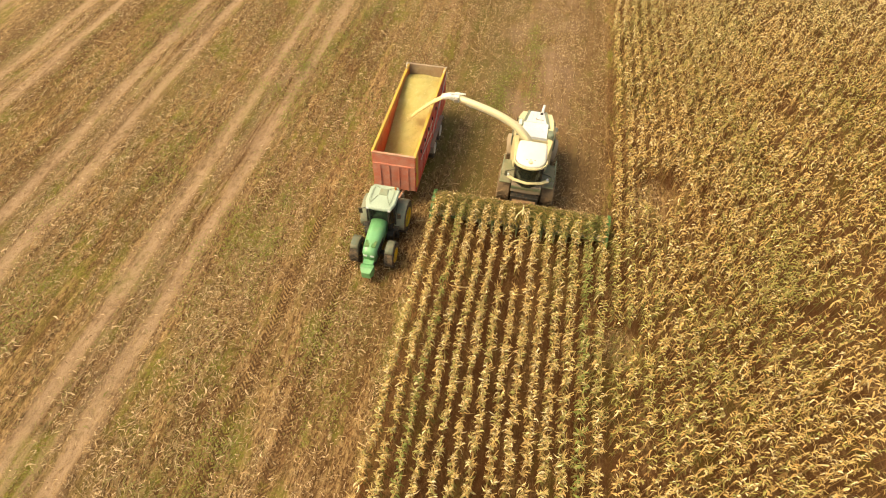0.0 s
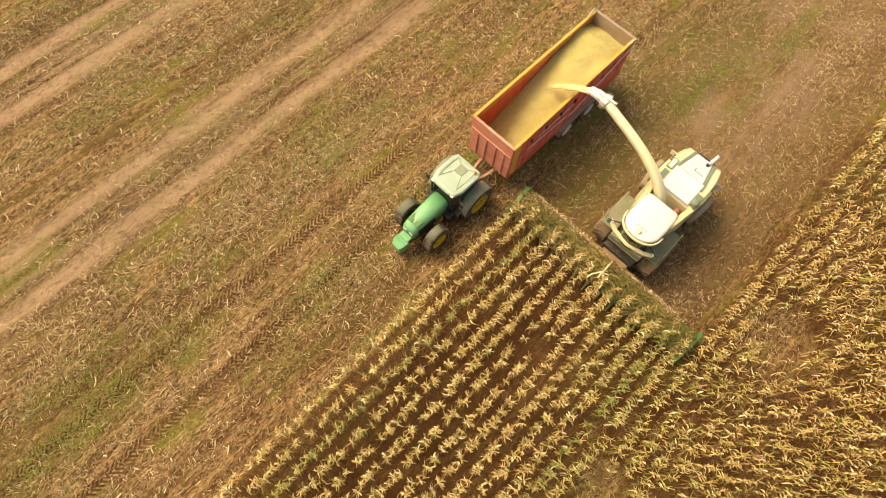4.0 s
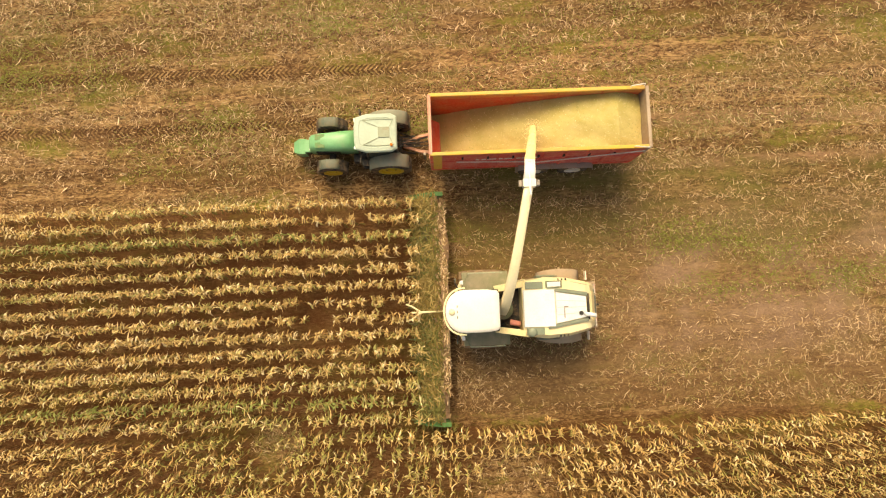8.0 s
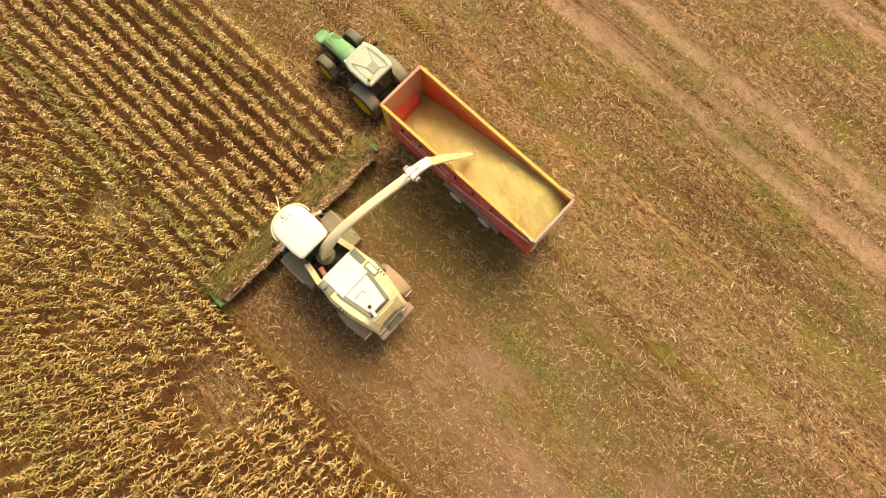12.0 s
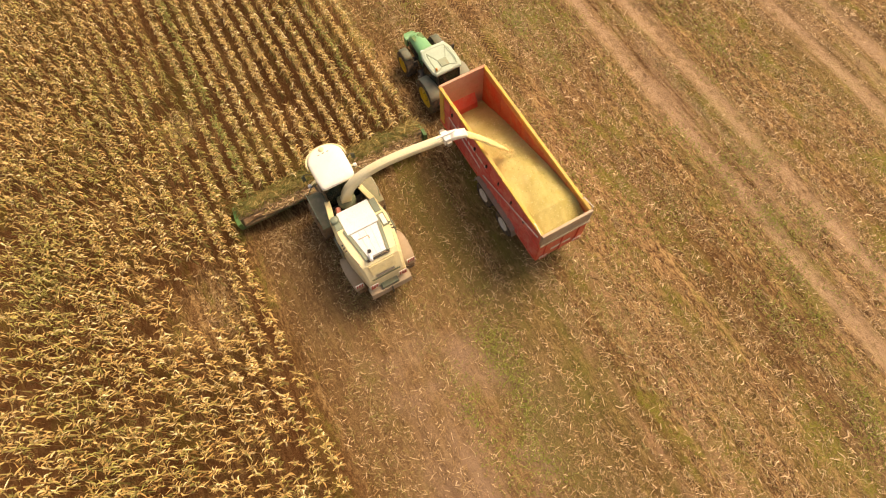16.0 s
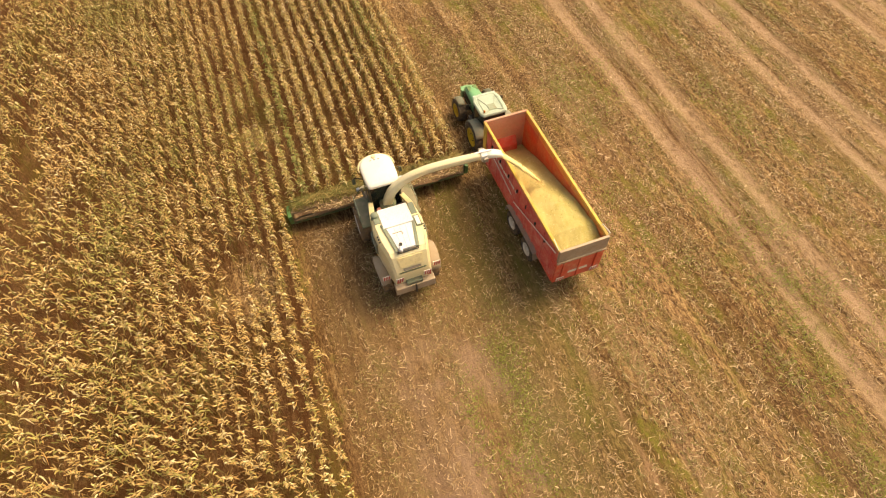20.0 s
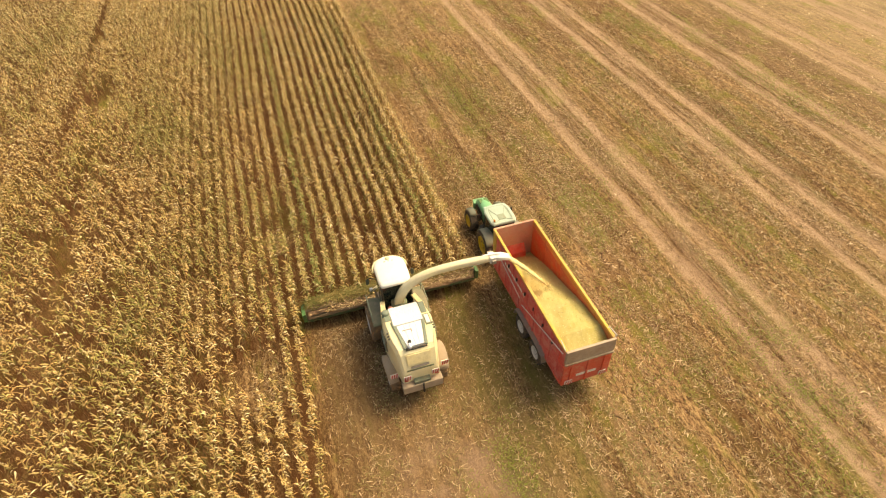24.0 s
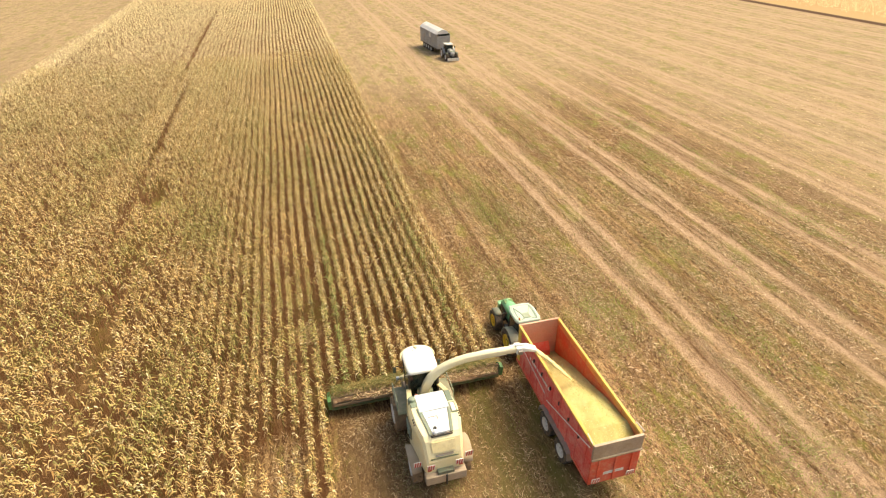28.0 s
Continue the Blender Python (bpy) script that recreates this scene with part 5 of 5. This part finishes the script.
d = rng.normal(0, 1, (n, 3))
d /= np.linalg.norm(d, axis=1, keepdims=True)
w = np.cross(d, rng.normal(0, 1, (n, 3)))
w /= np.linalg.norm(w, axis=1, keepdims=True)
fv, fq = strips(np.stack([c - d * 0.022, c + d * 0.022], axis=1), np.repeat(w[:, None] * 0.012, 2, axis=1))
stream = new("maize_stream", quad_mesh("maize_stream", q.reshape(-1, 3), core_faces, M_BLOWN, True))
tagged(stream, "dense stream of yellow chopped maize blown from the spout", "silage", kind="stuff")
spray = new("flying_chaff", quad_mesh("flying_chaff", fv, fq, M_BLOWN))
tagged(spray, "loose yellow flakes flying round the maize stream", "silage", kind="stuff")


# ---- standing maize ----
def maize(name, px, py, leaves, segs, seed, label, detail=2, group="", loose=0.0, leaf=None, reach=1.0):
    """Maize plants at the given places: stalk, arching leaves across the row and a tassel. detail: 2 near, 1 middle, 0 far."""
    g = np.random.RandomState(seed)
    n = len(px)
    h = g.normal(2.12, 0.16, n)
    lean = g.normal(0, 1, (n, 2)) * np.array([0.03 + 0.06 * loose, 0.07]) * h[:, None]
    fallen = g.uniform(0, 1, n) < 0.025 + 0.03 * loose
    lean = np.where(fallen[:, None], lean * 4.5, lean)
    h = np.where(fallen, h * 0.75, h)
    z0 = ground_z(px, py) - 0.02
    foot = np.stack([px, py, z0], axis=-1)
    tip = foot + np.stack([lean[:, 0], lean[:, 1], h], axis=-1)
    mats, V, Q, MI, off = [leaf or M_LEAF, M_STALK, M_TASSEL], [], [], [], 0

    def add(v, q, mi):
        nonlocal off
        V.append(v), Q.append(q + off), MI.append(np.full(len(q), mi, dtype=np.int32))
        off += len(v)

    if detail:
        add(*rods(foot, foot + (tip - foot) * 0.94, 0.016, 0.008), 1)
    # leaves
    k = np.arange(leaves)
    at = 0.66 + 0.33 * (k + g.uniform(0, 0.8, (n, leaves))) / leaves
    az = np.where((k % 2)[None, :] == 0, 0.0, np.pi) + g.normal(0, 0.5 + 1.1 * loose, (n, leaves)) + g.uniform(-0.3, 0.3, (n, 1))
    ln = g.uniform(0.32, 0.66, (n, leaves)) * np.where(at > 0.92, 0.8, 1.0) * (1 + 0.3 * loose) * reach
    rise = g.uniform(0.35, 1.0, (n, leaves)) * np.where(at > 0.8, 1.2, 0.85)
    droop = g.uniform(0.7, 1.5, (n, leaves))
    s = np.linspace(0, 1, segs + 1)
    root = foot[:, None] + (tip - foot)[:, None] * at[..., None]
    flat = np.stack([np.cos(az), np.sin(az), np.zeros_like(az)], axis=-1)
    flat = flat * np.array([0.92 if detail == 2 else 0.95, 1.0, 1.0])
    cross = np.stack([-np.sin(az), np.cos(az), np.zeros_like(az)], axis=-1)
    bend = g.normal(0, 0.34, (n, leaves))
    P = root[:, :, None] + flat[:, :, None] * (ln[..., None] * (s * (0.86 - (0.42 - 0.28 * loose) * s)))[..., None]
    P = P + cross[:, :, None] * (ln[..., None] * bend[..., None] * s ** 2)[..., None]
    P[..., 2] += ln[..., None] * (rise[..., None] * s - droop[..., None] * s ** 2 * 0.95)
    P[..., 2] = np.maximum(P[..., 2], 0.05)
    wide = np.interp(s, [0, 0.25, 0.6, 1.0], [0.55, 1.0, 0.85, 0.08])
    hw = g.uniform(0.022, 0.044, (n, leaves)) * (1.0 if detail == 2 else 1.1 if detail == 1 else 1.35)
    tilt = g.normal(0, 0.45, (n, leaves))
    W = cross[:, :, None] * (hw[..., None] * wide)[..., None] * np.cos(tilt)[..., None, None]
    W[..., 2] += hw[..., None] * wide * np.sin(tilt)[..., None]
    add(*strips(P.reshape(n * leaves, segs + 1, 3), W.reshape(n * leaves, segs + 1, 3)), 0)
    if detail:
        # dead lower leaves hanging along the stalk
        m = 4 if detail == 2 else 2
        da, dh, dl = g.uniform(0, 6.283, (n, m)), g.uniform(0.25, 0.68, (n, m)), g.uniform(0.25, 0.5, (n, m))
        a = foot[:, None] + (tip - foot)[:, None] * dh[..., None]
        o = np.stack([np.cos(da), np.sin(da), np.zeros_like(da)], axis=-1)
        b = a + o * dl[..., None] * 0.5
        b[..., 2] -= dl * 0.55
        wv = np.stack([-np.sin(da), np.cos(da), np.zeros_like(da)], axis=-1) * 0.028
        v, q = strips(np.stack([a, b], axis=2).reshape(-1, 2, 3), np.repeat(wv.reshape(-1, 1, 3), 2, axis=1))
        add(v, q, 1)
        m = 3
        ta, tl = g.uniform(0, 6.283, (n, m)), g.uniform(0.16, 0.3, (n, m))
        up = g.uniform(0.3, 1.2, (n, m))
        a = np.repeat((foot + (tip - foot) * 0.95)[:, None], m, axis=1)
        b = a + np.stack([np.cos(ta) * tl, np.sin(ta) * tl, up * tl], axis=-1)
        wv = np.stack([-np.sin(ta), np.cos(ta), np.zeros_like(ta)], axis=-1) * (0.013 if detail == 2 else 0.022)
        v, q = strips(np.stack([a, b], axis=2).reshape(-1, 2, 3), np.repeat(wv.reshape(-1, 1, 3), 2, axis=1))
        add(v, q, 2)
    me = quad_mesh(name, np.concatenate(V), np.concatenate(Q), mats[0])
    for x in mats[1:]:
        me.materials.append(x)
    me.polygons.foreach_set("material_index", np.concatenate(MI))
    return tagged(new(name, me), label, "maize", group, "stuff")


def row_points(xs, y0, y1, step, g, thin=0.08):
    px, py = [], []
    for x in xs:
        m = int((y1 - y0) / step)
        y = y0 + (np.arange(m) + g.uniform(-0.35, 0.35, m)) * step
        keep = g.uniform(0, 1, m) > thin
        keep &= wave(x + 0 * y, y, 0.7, 31) + g.normal(0, 0.45, m) < 1.5
        for cx, cy, rx, ry in BARE:
            keep &= ((x - cx) / rx) ** 2 + ((y - cy) / ry) ** 2 > g.uniform(0.0, 1.9, m)
        y = y[keep]
        px.append(x + g.normal(0, 0.035, len(y)) + 0.06 * np.sin(y * 0.21))
        py.append(y)
    return np.concatenate(px), np.concatenate(py)


BARE = ((-19.4, 31.5, 1.2, 3.2), (-8.4, -3.0, 1.3, 2.2), (-6.2, 8.0, 0.7, 1.2), (-22.9, 120.0, 0.6, 45.0), (-21.4, 52.0, 0.5, 28.0), (-19.5, 8.0, 0.45, 16.0))
g = np.random.RandomState(5)
ahead = "maize rows ahead of the header"
for k in range(14):
    x = -4.875 + 0.75 * k
    px, py = row_points([x], 0.95, 42.0, 0.2, g)
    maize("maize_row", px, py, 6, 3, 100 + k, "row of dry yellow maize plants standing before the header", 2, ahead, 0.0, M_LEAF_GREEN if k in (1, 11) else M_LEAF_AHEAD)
for k in range(14):
    x = -5.72 - 0.75 * k
    px, py = row_points([x], -50.0, 42.0, 0.22, g, 0.1)
    # the crop has leaned over and tangled behind the header's line
    near = py > min(-30.0 + 4.5 * k, 1.0) + 2.0 * wave(px, py, 0.5, 77)
    for cut, tangle in ((near, 0.03 * max(k - 11, 0)), (~near, 0.012 * k)):
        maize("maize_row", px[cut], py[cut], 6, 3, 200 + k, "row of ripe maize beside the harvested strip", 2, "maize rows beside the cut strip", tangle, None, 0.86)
px, py = row_points([-16.22 - 0.75 * k for k in range(12)], -50.0, 42.0, 0.31, g, 0.14)
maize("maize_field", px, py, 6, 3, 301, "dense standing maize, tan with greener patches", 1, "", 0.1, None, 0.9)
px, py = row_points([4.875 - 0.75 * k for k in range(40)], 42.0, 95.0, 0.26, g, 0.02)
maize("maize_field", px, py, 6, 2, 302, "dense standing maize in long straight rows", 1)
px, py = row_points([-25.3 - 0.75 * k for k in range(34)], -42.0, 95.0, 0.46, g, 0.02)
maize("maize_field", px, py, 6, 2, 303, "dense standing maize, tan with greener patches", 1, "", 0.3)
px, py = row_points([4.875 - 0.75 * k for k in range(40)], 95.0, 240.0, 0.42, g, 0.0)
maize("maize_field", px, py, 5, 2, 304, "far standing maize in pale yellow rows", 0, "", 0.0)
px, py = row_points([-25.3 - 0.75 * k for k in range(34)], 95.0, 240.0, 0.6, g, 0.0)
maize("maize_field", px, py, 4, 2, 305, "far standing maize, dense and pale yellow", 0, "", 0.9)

# cut plants lying over the header
g = np.random.RandomState(8)
px, py = g.uniform(-5.1, 5.1, 2600), g.uniform(0.1, 1.2, 2600)
hz = np.interp(py, [0.1, 0.3, 0.7, 1.2], [1.42, 1.46, 1.3, 1.0]) + g.uniform(-0.2, 0.12, 2600)
az = g.uniform(0, 6.283, 2600)
ln = g.uniform(0.3, 0.75, 2600)
s = np.linspace(0, 1, 4)
P = np.stack([px, py, hz], axis=-1)[:, None] + np.stack([np.cos(az), np.sin(az) * 0.8, 0 * az], axis=-1)[:, None] * (ln[:, None] * s)[..., None]
P[..., 2] += ln[:, None] * (g.uniform(0.1, 0.6, 2600)[:, None] * s - 0.6 * s ** 2)
P[..., 1] = np.clip(P[..., 1], 0.0, 2.0)
W = np.stack([-np.sin(az), np.cos(az), 0.3 + 0 * az], axis=-1)[:, None] * (0.022 * np.array([0.6, 1, 0.8, 0.1]))[None, :, None]
V, Q = strips(P, W)
M_CUT = leafy("cut_maize_leaf", (0.30, 0.22, 0.06), (0.24, 0.165, 0.05), (0.155, 0.155, 0.035), 0.52, 0.5, bleach=(0.46, 0.35, 0.13))
tagged(new("cut_maize", quad_mesh("cut_maize", V, Q, M_CUT)), "green cut maize leaves lying on the header", "maize", kind="stuff")


# soil, leaves and broken stalks caught on the back of the header
g = np.random.RandomState(9)
n = 1500
px, py = g.uniform(-5.0, 5.0, n), g.uniform(-0.3, 0.16, n)
keep = wave(px, py, 1.6, 95) + g.normal(0, 0.5, n) > 0.1
px, py = px[keep], py[keep]
n = len(px)
hz = 1.24 + 0.62 * py + g.uniform(0.02, 0.09, n)
az, ln = g.uniform(0, 6.283, n), g.uniform(0.06, 0.26, n)
A = np.stack([px, py, hz], axis=-1)
out = np.stack([np.cos(az), np.sin(az) * 0.7, g.normal(0, 0.25, n)], axis=-1)
P = np.stack([A - out * ln[:, None], A, A + out * ln[:, None] - np.array([0, 0, 0.05])], axis=1)
W = np.stack([-np.sin(az), np.cos(az), 0 * az], axis=-1)[:, None] * np.array([0.012, 0.03, 0.01])[None, :, None]
V, Q = strips(P, W)
tagged(new("header_litter", quad_mesh("header_litter", V, Q, M_STRAW)), "brown broken leaves and soil lying on the header's back", "crop residue", kind="stuff")


# ---- litter and regrowth on the stubble ----
def in_cut(x, y):
    bare = False
    for cx, cy, rx, ry in BARE:
        bare = bare | (((x - cx) / rx) ** 2 + ((y - cy) / ry) ** 2 < 1.2)
    return (x > 5.4) | ((np.abs(x) < 5.3) & (y < -0.6)) | (x < -51) | bare


def litter(name, n, area, length, half, seed, label, fade=None, mat=M_STRAW, lift=0.02):
    g = np.random.RandomState(seed)
    x, y = g.uniform(area[0], area[1], n), g.uniform(area[2], area[3], n)
    keep = in_cut(x, y) & (g.uniform(-1.9, 1.1, n) < 0.9 * wave(x, y * 0.4, 0.8, 41) + 0.75 * wave(x, y * 0.45, 4.6, 43) - 0.75 * np.cos(x * 2 * np.pi / 0.75) * (wave(x, y * 0.3, 0.6, 47) > -0.5))
    if fade:
        keep &= g.uniform(0, 1, n) > np.clip((np.hypot(x - 5, y) - fade[0]) / (fade[1] - fade[0]), 0, 1)
    d = np.mod(x - 13.3, 10.05)
    keep &= ~((x > 15) & ((np.abs(d - 5.0) < 0.5) | (np.abs(d - 7.7) < 0.5)) & (g.uniform(0, 1, n) < 0.9))
    keep &= ~((x < 7.0) & (g.uniform(0, 1, n) < 0.12))
    keep &= g.uniform(-1.6, 1.0, n) < wave(x, y * 0.05, 1.9, 45) + 0.5 * wave(x, y * 0.4, 0.9, 46)
    keep &= ~(((np.abs(x - 12.0) < 0.34) | (np.abs(x - 9.3) < 0.3)) & (y > 1) & (y < 30) & (g.uniform(0, 1, n) < 0.75))
    x, y = x[keep], y[keep]
    n = len(x)
    az = g.uniform(0, 6.283, n)
    ln = g.uniform(*length, n)
    s = np.array([-0.5, 0.0, 0.5]) if length[1] > 0.3 else np.array([-0.5, 0.5])
    curl = g.normal(0, 0.7, n)
    P = np.stack([x, y, ground_z(x, y) + lift], axis=-1)[:, None] + np.stack([np.cos(az), np.sin(az), g.normal(0, 0.12, n)], axis=-1)[:, None] * (ln[:, None] * s)[..., None]
    P = P + np.stack([-np.sin(az), np.cos(az), 0 * az], axis=-1)[:, None] * (ln * curl)[:, None, None] * (s ** 2)[None, :, None]
    P[:, 1, 2] += g.uniform(0.0, 0.06, n)
    tilt = g.normal(0, 0.5, n)
    W = np.stack([-np.sin(az) * np.cos(tilt), np.cos(az) * np.cos(tilt), np.sin(tilt)], axis=-1)[:, None] * (g.uniform(*half, n)[:, None] * np.array([0.7, 1.0, 0.4] if len(s) == 3 else [1.0, 0.5]))[..., None]
    V, Q = strips(P, W)
    return tagged(new(name, quad_mesh(name, V, Q, mat)), label, "crop residue", kind="stuff")


litter("straw_litter", 150000, (-12.0, 46.0, -36.0, 50.0), (0.2, 0.62), (0.007, 0.014), 51, "long pale maize straw scattered over the stubble", (26.0, 54.0))
litter("straw_litter", 620000, (-12.0, 46.0, -36.0, 50.0), (0.07, 0.26), (0.009, 0.021), 53, "pale dry maize straw scattered over the stubble", (26.0, 54.0))
litter("husk_litter", 330000, (-12.0, 46.0, -36.0, 45.0), (0.05, 0.14), (0.014, 0.032), 54, "brown husks and chopped leaves trodden into the stubble", (18.0, 44.0), mat=M_HUSK, lift=0.012)
litter("straw_litter", 110000, (5.4, 110.0, -34.0, 125.0), (0.15, 0.5), (0.016, 0.04), 52, "pale dry maize straw scattered over the far stubble", (38.0, 120.0))

# cut stalks in their old rows
g = np.random.RandomState(61)
sx, sy = [], []
for k in range(-7, 46):
    x = 0.375 + 0.75 * k
    y = np.arange(-33, 33, 0.2) + g.uniform(-0.06, 0.06, 330)
    y = y[g.uniform(0, 1, 330) < 0.8]
    sx.append(x + g.normal(0, 0.05, len(y)))
    sy.append(y)
sx, sy = np.concatenate(sx), np.concatenate(sy)
keep = in_cut(sx, sy) & ~((np.abs(sx - 6.75) < 0.35) & (sy < 5)) & ~((np.abs(sx - 8.8) < 0.35) & (sy < 5))
d = np.mod(sx - 13.3, 10.05)
keep &= ~((sx > 15) & ((np.abs(d - 5.0) < 0.4) | (np.abs(d - 7.7) < 0.4)))
sx, sy = sx[keep], sy[keep]
n = len(sx)
A = np.stack([sx, sy, ground_z(sx, sy) - 0.02], axis=-1)
B = A + np.stack([g.normal(0, 0.045, n), g.normal(-0.02, 0.045, n), g.uniform(0.1, 0.2, n)], axis=-1)
V, Q = rods(A, B, 0.014, 0.011)
tagged(new("stubble", quad_mesh("stubble", V, Q, M_STRAW)), "short cut maize stalks standing in straight rows", "crop residue", kind="stuff")

# green regrowth in loose clumps
g = np.random.RandomState(71)
cx, cy = g.uniform(-5.2, 42, 3200), g.uniform(-33, 55, 3200)
keep = in_cut(cx, cy) & (wave(cx, cy * 0.45, 0.42, 72) > 0.55)
cx, cy = cx[keep], cy[keep]
for wx, wy, rx, ry in ((3.0, -12.5, 0.5, 2.5), (17.0, -15.5, 0.7, 2.2), (23.5, -2.0, 0.8, 2.5), (14.5, 4.0, 0.6, 3.0), (12.0, 18.0, 0.7, 3.5), (25.5, 12.0, 0.8, 3.0), (8.9, 1.5, 0.3, 2.0), (10.5, -6.0, 0.5, 2.5), (24.5, 44.0, 1.0, 9.0), (15.5, -24.0, 0.6, 2.5), (1.0, -19.0, 0.5, 2.0)):
    cx = np.concatenate([cx, g.normal(wx, rx, 22)])
    cy = np.concatenate([cy, g.normal(wy, ry, 22)])
m = 46
bx = (cx[:, None] + g.normal(0, 0.28, (len(cx), m))).ravel()
by = (cy[:, None] + g.normal(0, 0.6, (len(cx), m))).ravel()
n = len(bx)
az, ln = g.uniform(0, 6.283, n), g.uniform(0.06, 0.2, n)
A = np.stack([bx, by, ground_z(bx, by)], axis=-1)
out = np.stack([np.cos(az), np.sin(az), 0 * az], axis=-1)
P = np.stack([A, A + out * ln[:, None] * 0.6 + np.array([0, 0, 0.07]), A + out * ln[:, None] + np.array([0, 0, 0.06])], axis=1)
W = np.stack([-np.sin(az), np.cos(az), 0 * az], axis=-1)[:, None] * np.array([0.012, 0.016, 0.003])[None, :, None]
V, Q = strips(P, W)
tagged(new("weeds", quad_mesh("weeds", V, Q, M_WEED)), "low green weeds in loose clumps between the stubble", "weeds", kind="stuff")

# a ripe neighbouring field beyond the stubble
g = np.random.RandomState(81)
px, py = g.uniform(146, 190, 6000), g.uniform(60, 200, 6000)
maize("far_crop", px, py, 3, 2, 82, "ripe yellow crop beyond the stubble field", 0)

# ---- second tractor and trailer, coming up the field ----
far_tractor = thing("tractor", (27.0, 89.6, 0.0), "dark tractor with pale roof and front blade, driving with a trailer", "tractor")
make_tractor(far_tractor, M_SLATE, M_TARP, M_RIMW, M_SLATE, True)
far_tractor.rotation_euler = (0, 0, math.pi)
FX0, FX1, FY0, FY1 = 25.6, 28.4, 92.2, 103.4
far_trailer = thing("push_trailer", (27.0, 98.0, 0.0), "slate grey high-sided trailer under a pale tarpaulin", "trailer")
for x in (FX0, FX1):
    s = 1 if x == FX1 else -1
    wall = part("side_wall", boxes(((min(x, x - s * 0.08), FY0, 1.2), (max(x, x - s * 0.08), FY1, 4.1), 0.0)), M_SLATE, far_trailer, "slate grey side wall")
    for k in range(9):
        y = FY0 + 0.4 + 1.07 * k
        part("rib", boxes(((min(x, x + s * 0.06), y - 0.05, 1.2), (max(x, x + s * 0.06), y + 0.05, 4.05), 0.0)), M_SLATE, wall)
    part("white_sign", boxes(((min(x + s * 0.06, x + s * 0.08), 96.2, 2.9), (max(x + s * 0.06, x + s * 0.08), 97.3, 3.8), 0.0)), M_TARP, wall, "plain white panel")
    for y in (96.4, 97.95, 99.5, 101.05):
        wheel(far_trailer, (x - s * 0.28, y, 0.62), 0.62, 0.55, 0.32, M_TYRE, M_RIMW, s, "dusty trailer tyre", "pale wheel rim")
part("front_wall", boxes(((FX0 + 0.08, FY0, 1.2), (FX1 - 0.08, FY0 + 0.08, 3.7), 0.0)), M_SLATE, far_trailer)
part("rear_wall", boxes(((FX0 + 0.08, FY1 - 0.08, 1.2), (FX1 - 0.08, FY1, 4.1), 0.0)), M_SLATE, far_trailer)
part("floor", boxes(((FX0, FY0, 1.05), (FX1, FY1, 1.19), 0.0)), M_BLACK, far_trailer)
part("tarpaulin", loft(bmesh.new(), [[(FX0 - 0.1, y, 4.02), (FX0 + 0.5, y, 4.55), (27.0, y, 4.95), (FX1 - 0.5, y, 4.55), (FX1 + 0.1, y, 4.02), (27.0, y, 4.0)] for y in (FY0 + 0.5, 94.0, 96.0, 98.5, 101.0, FY1)]), M_TARP, far_trailer, "pale taut tarpaulin")
part("drawbar", sweep(bmesh.new(), [(27.0, FY0 + 0.5, 0.9), (27.0, 90.75, 0.55)], 0.1, 0.1), M_BLACK, far_trailer)
for y in (96.4, 97.95, 99.5, 101.05):
    part("axle", tube([(FX0 + 0.3, y, 0.62), (FX1 - 0.3, y, 0.62)], 0.07), M_BLACK, far_trailer)
far_trailer.rotation_euler = (0, 0, radians(5))
far_trailer.location = (26.45, 98.3, 0.0)
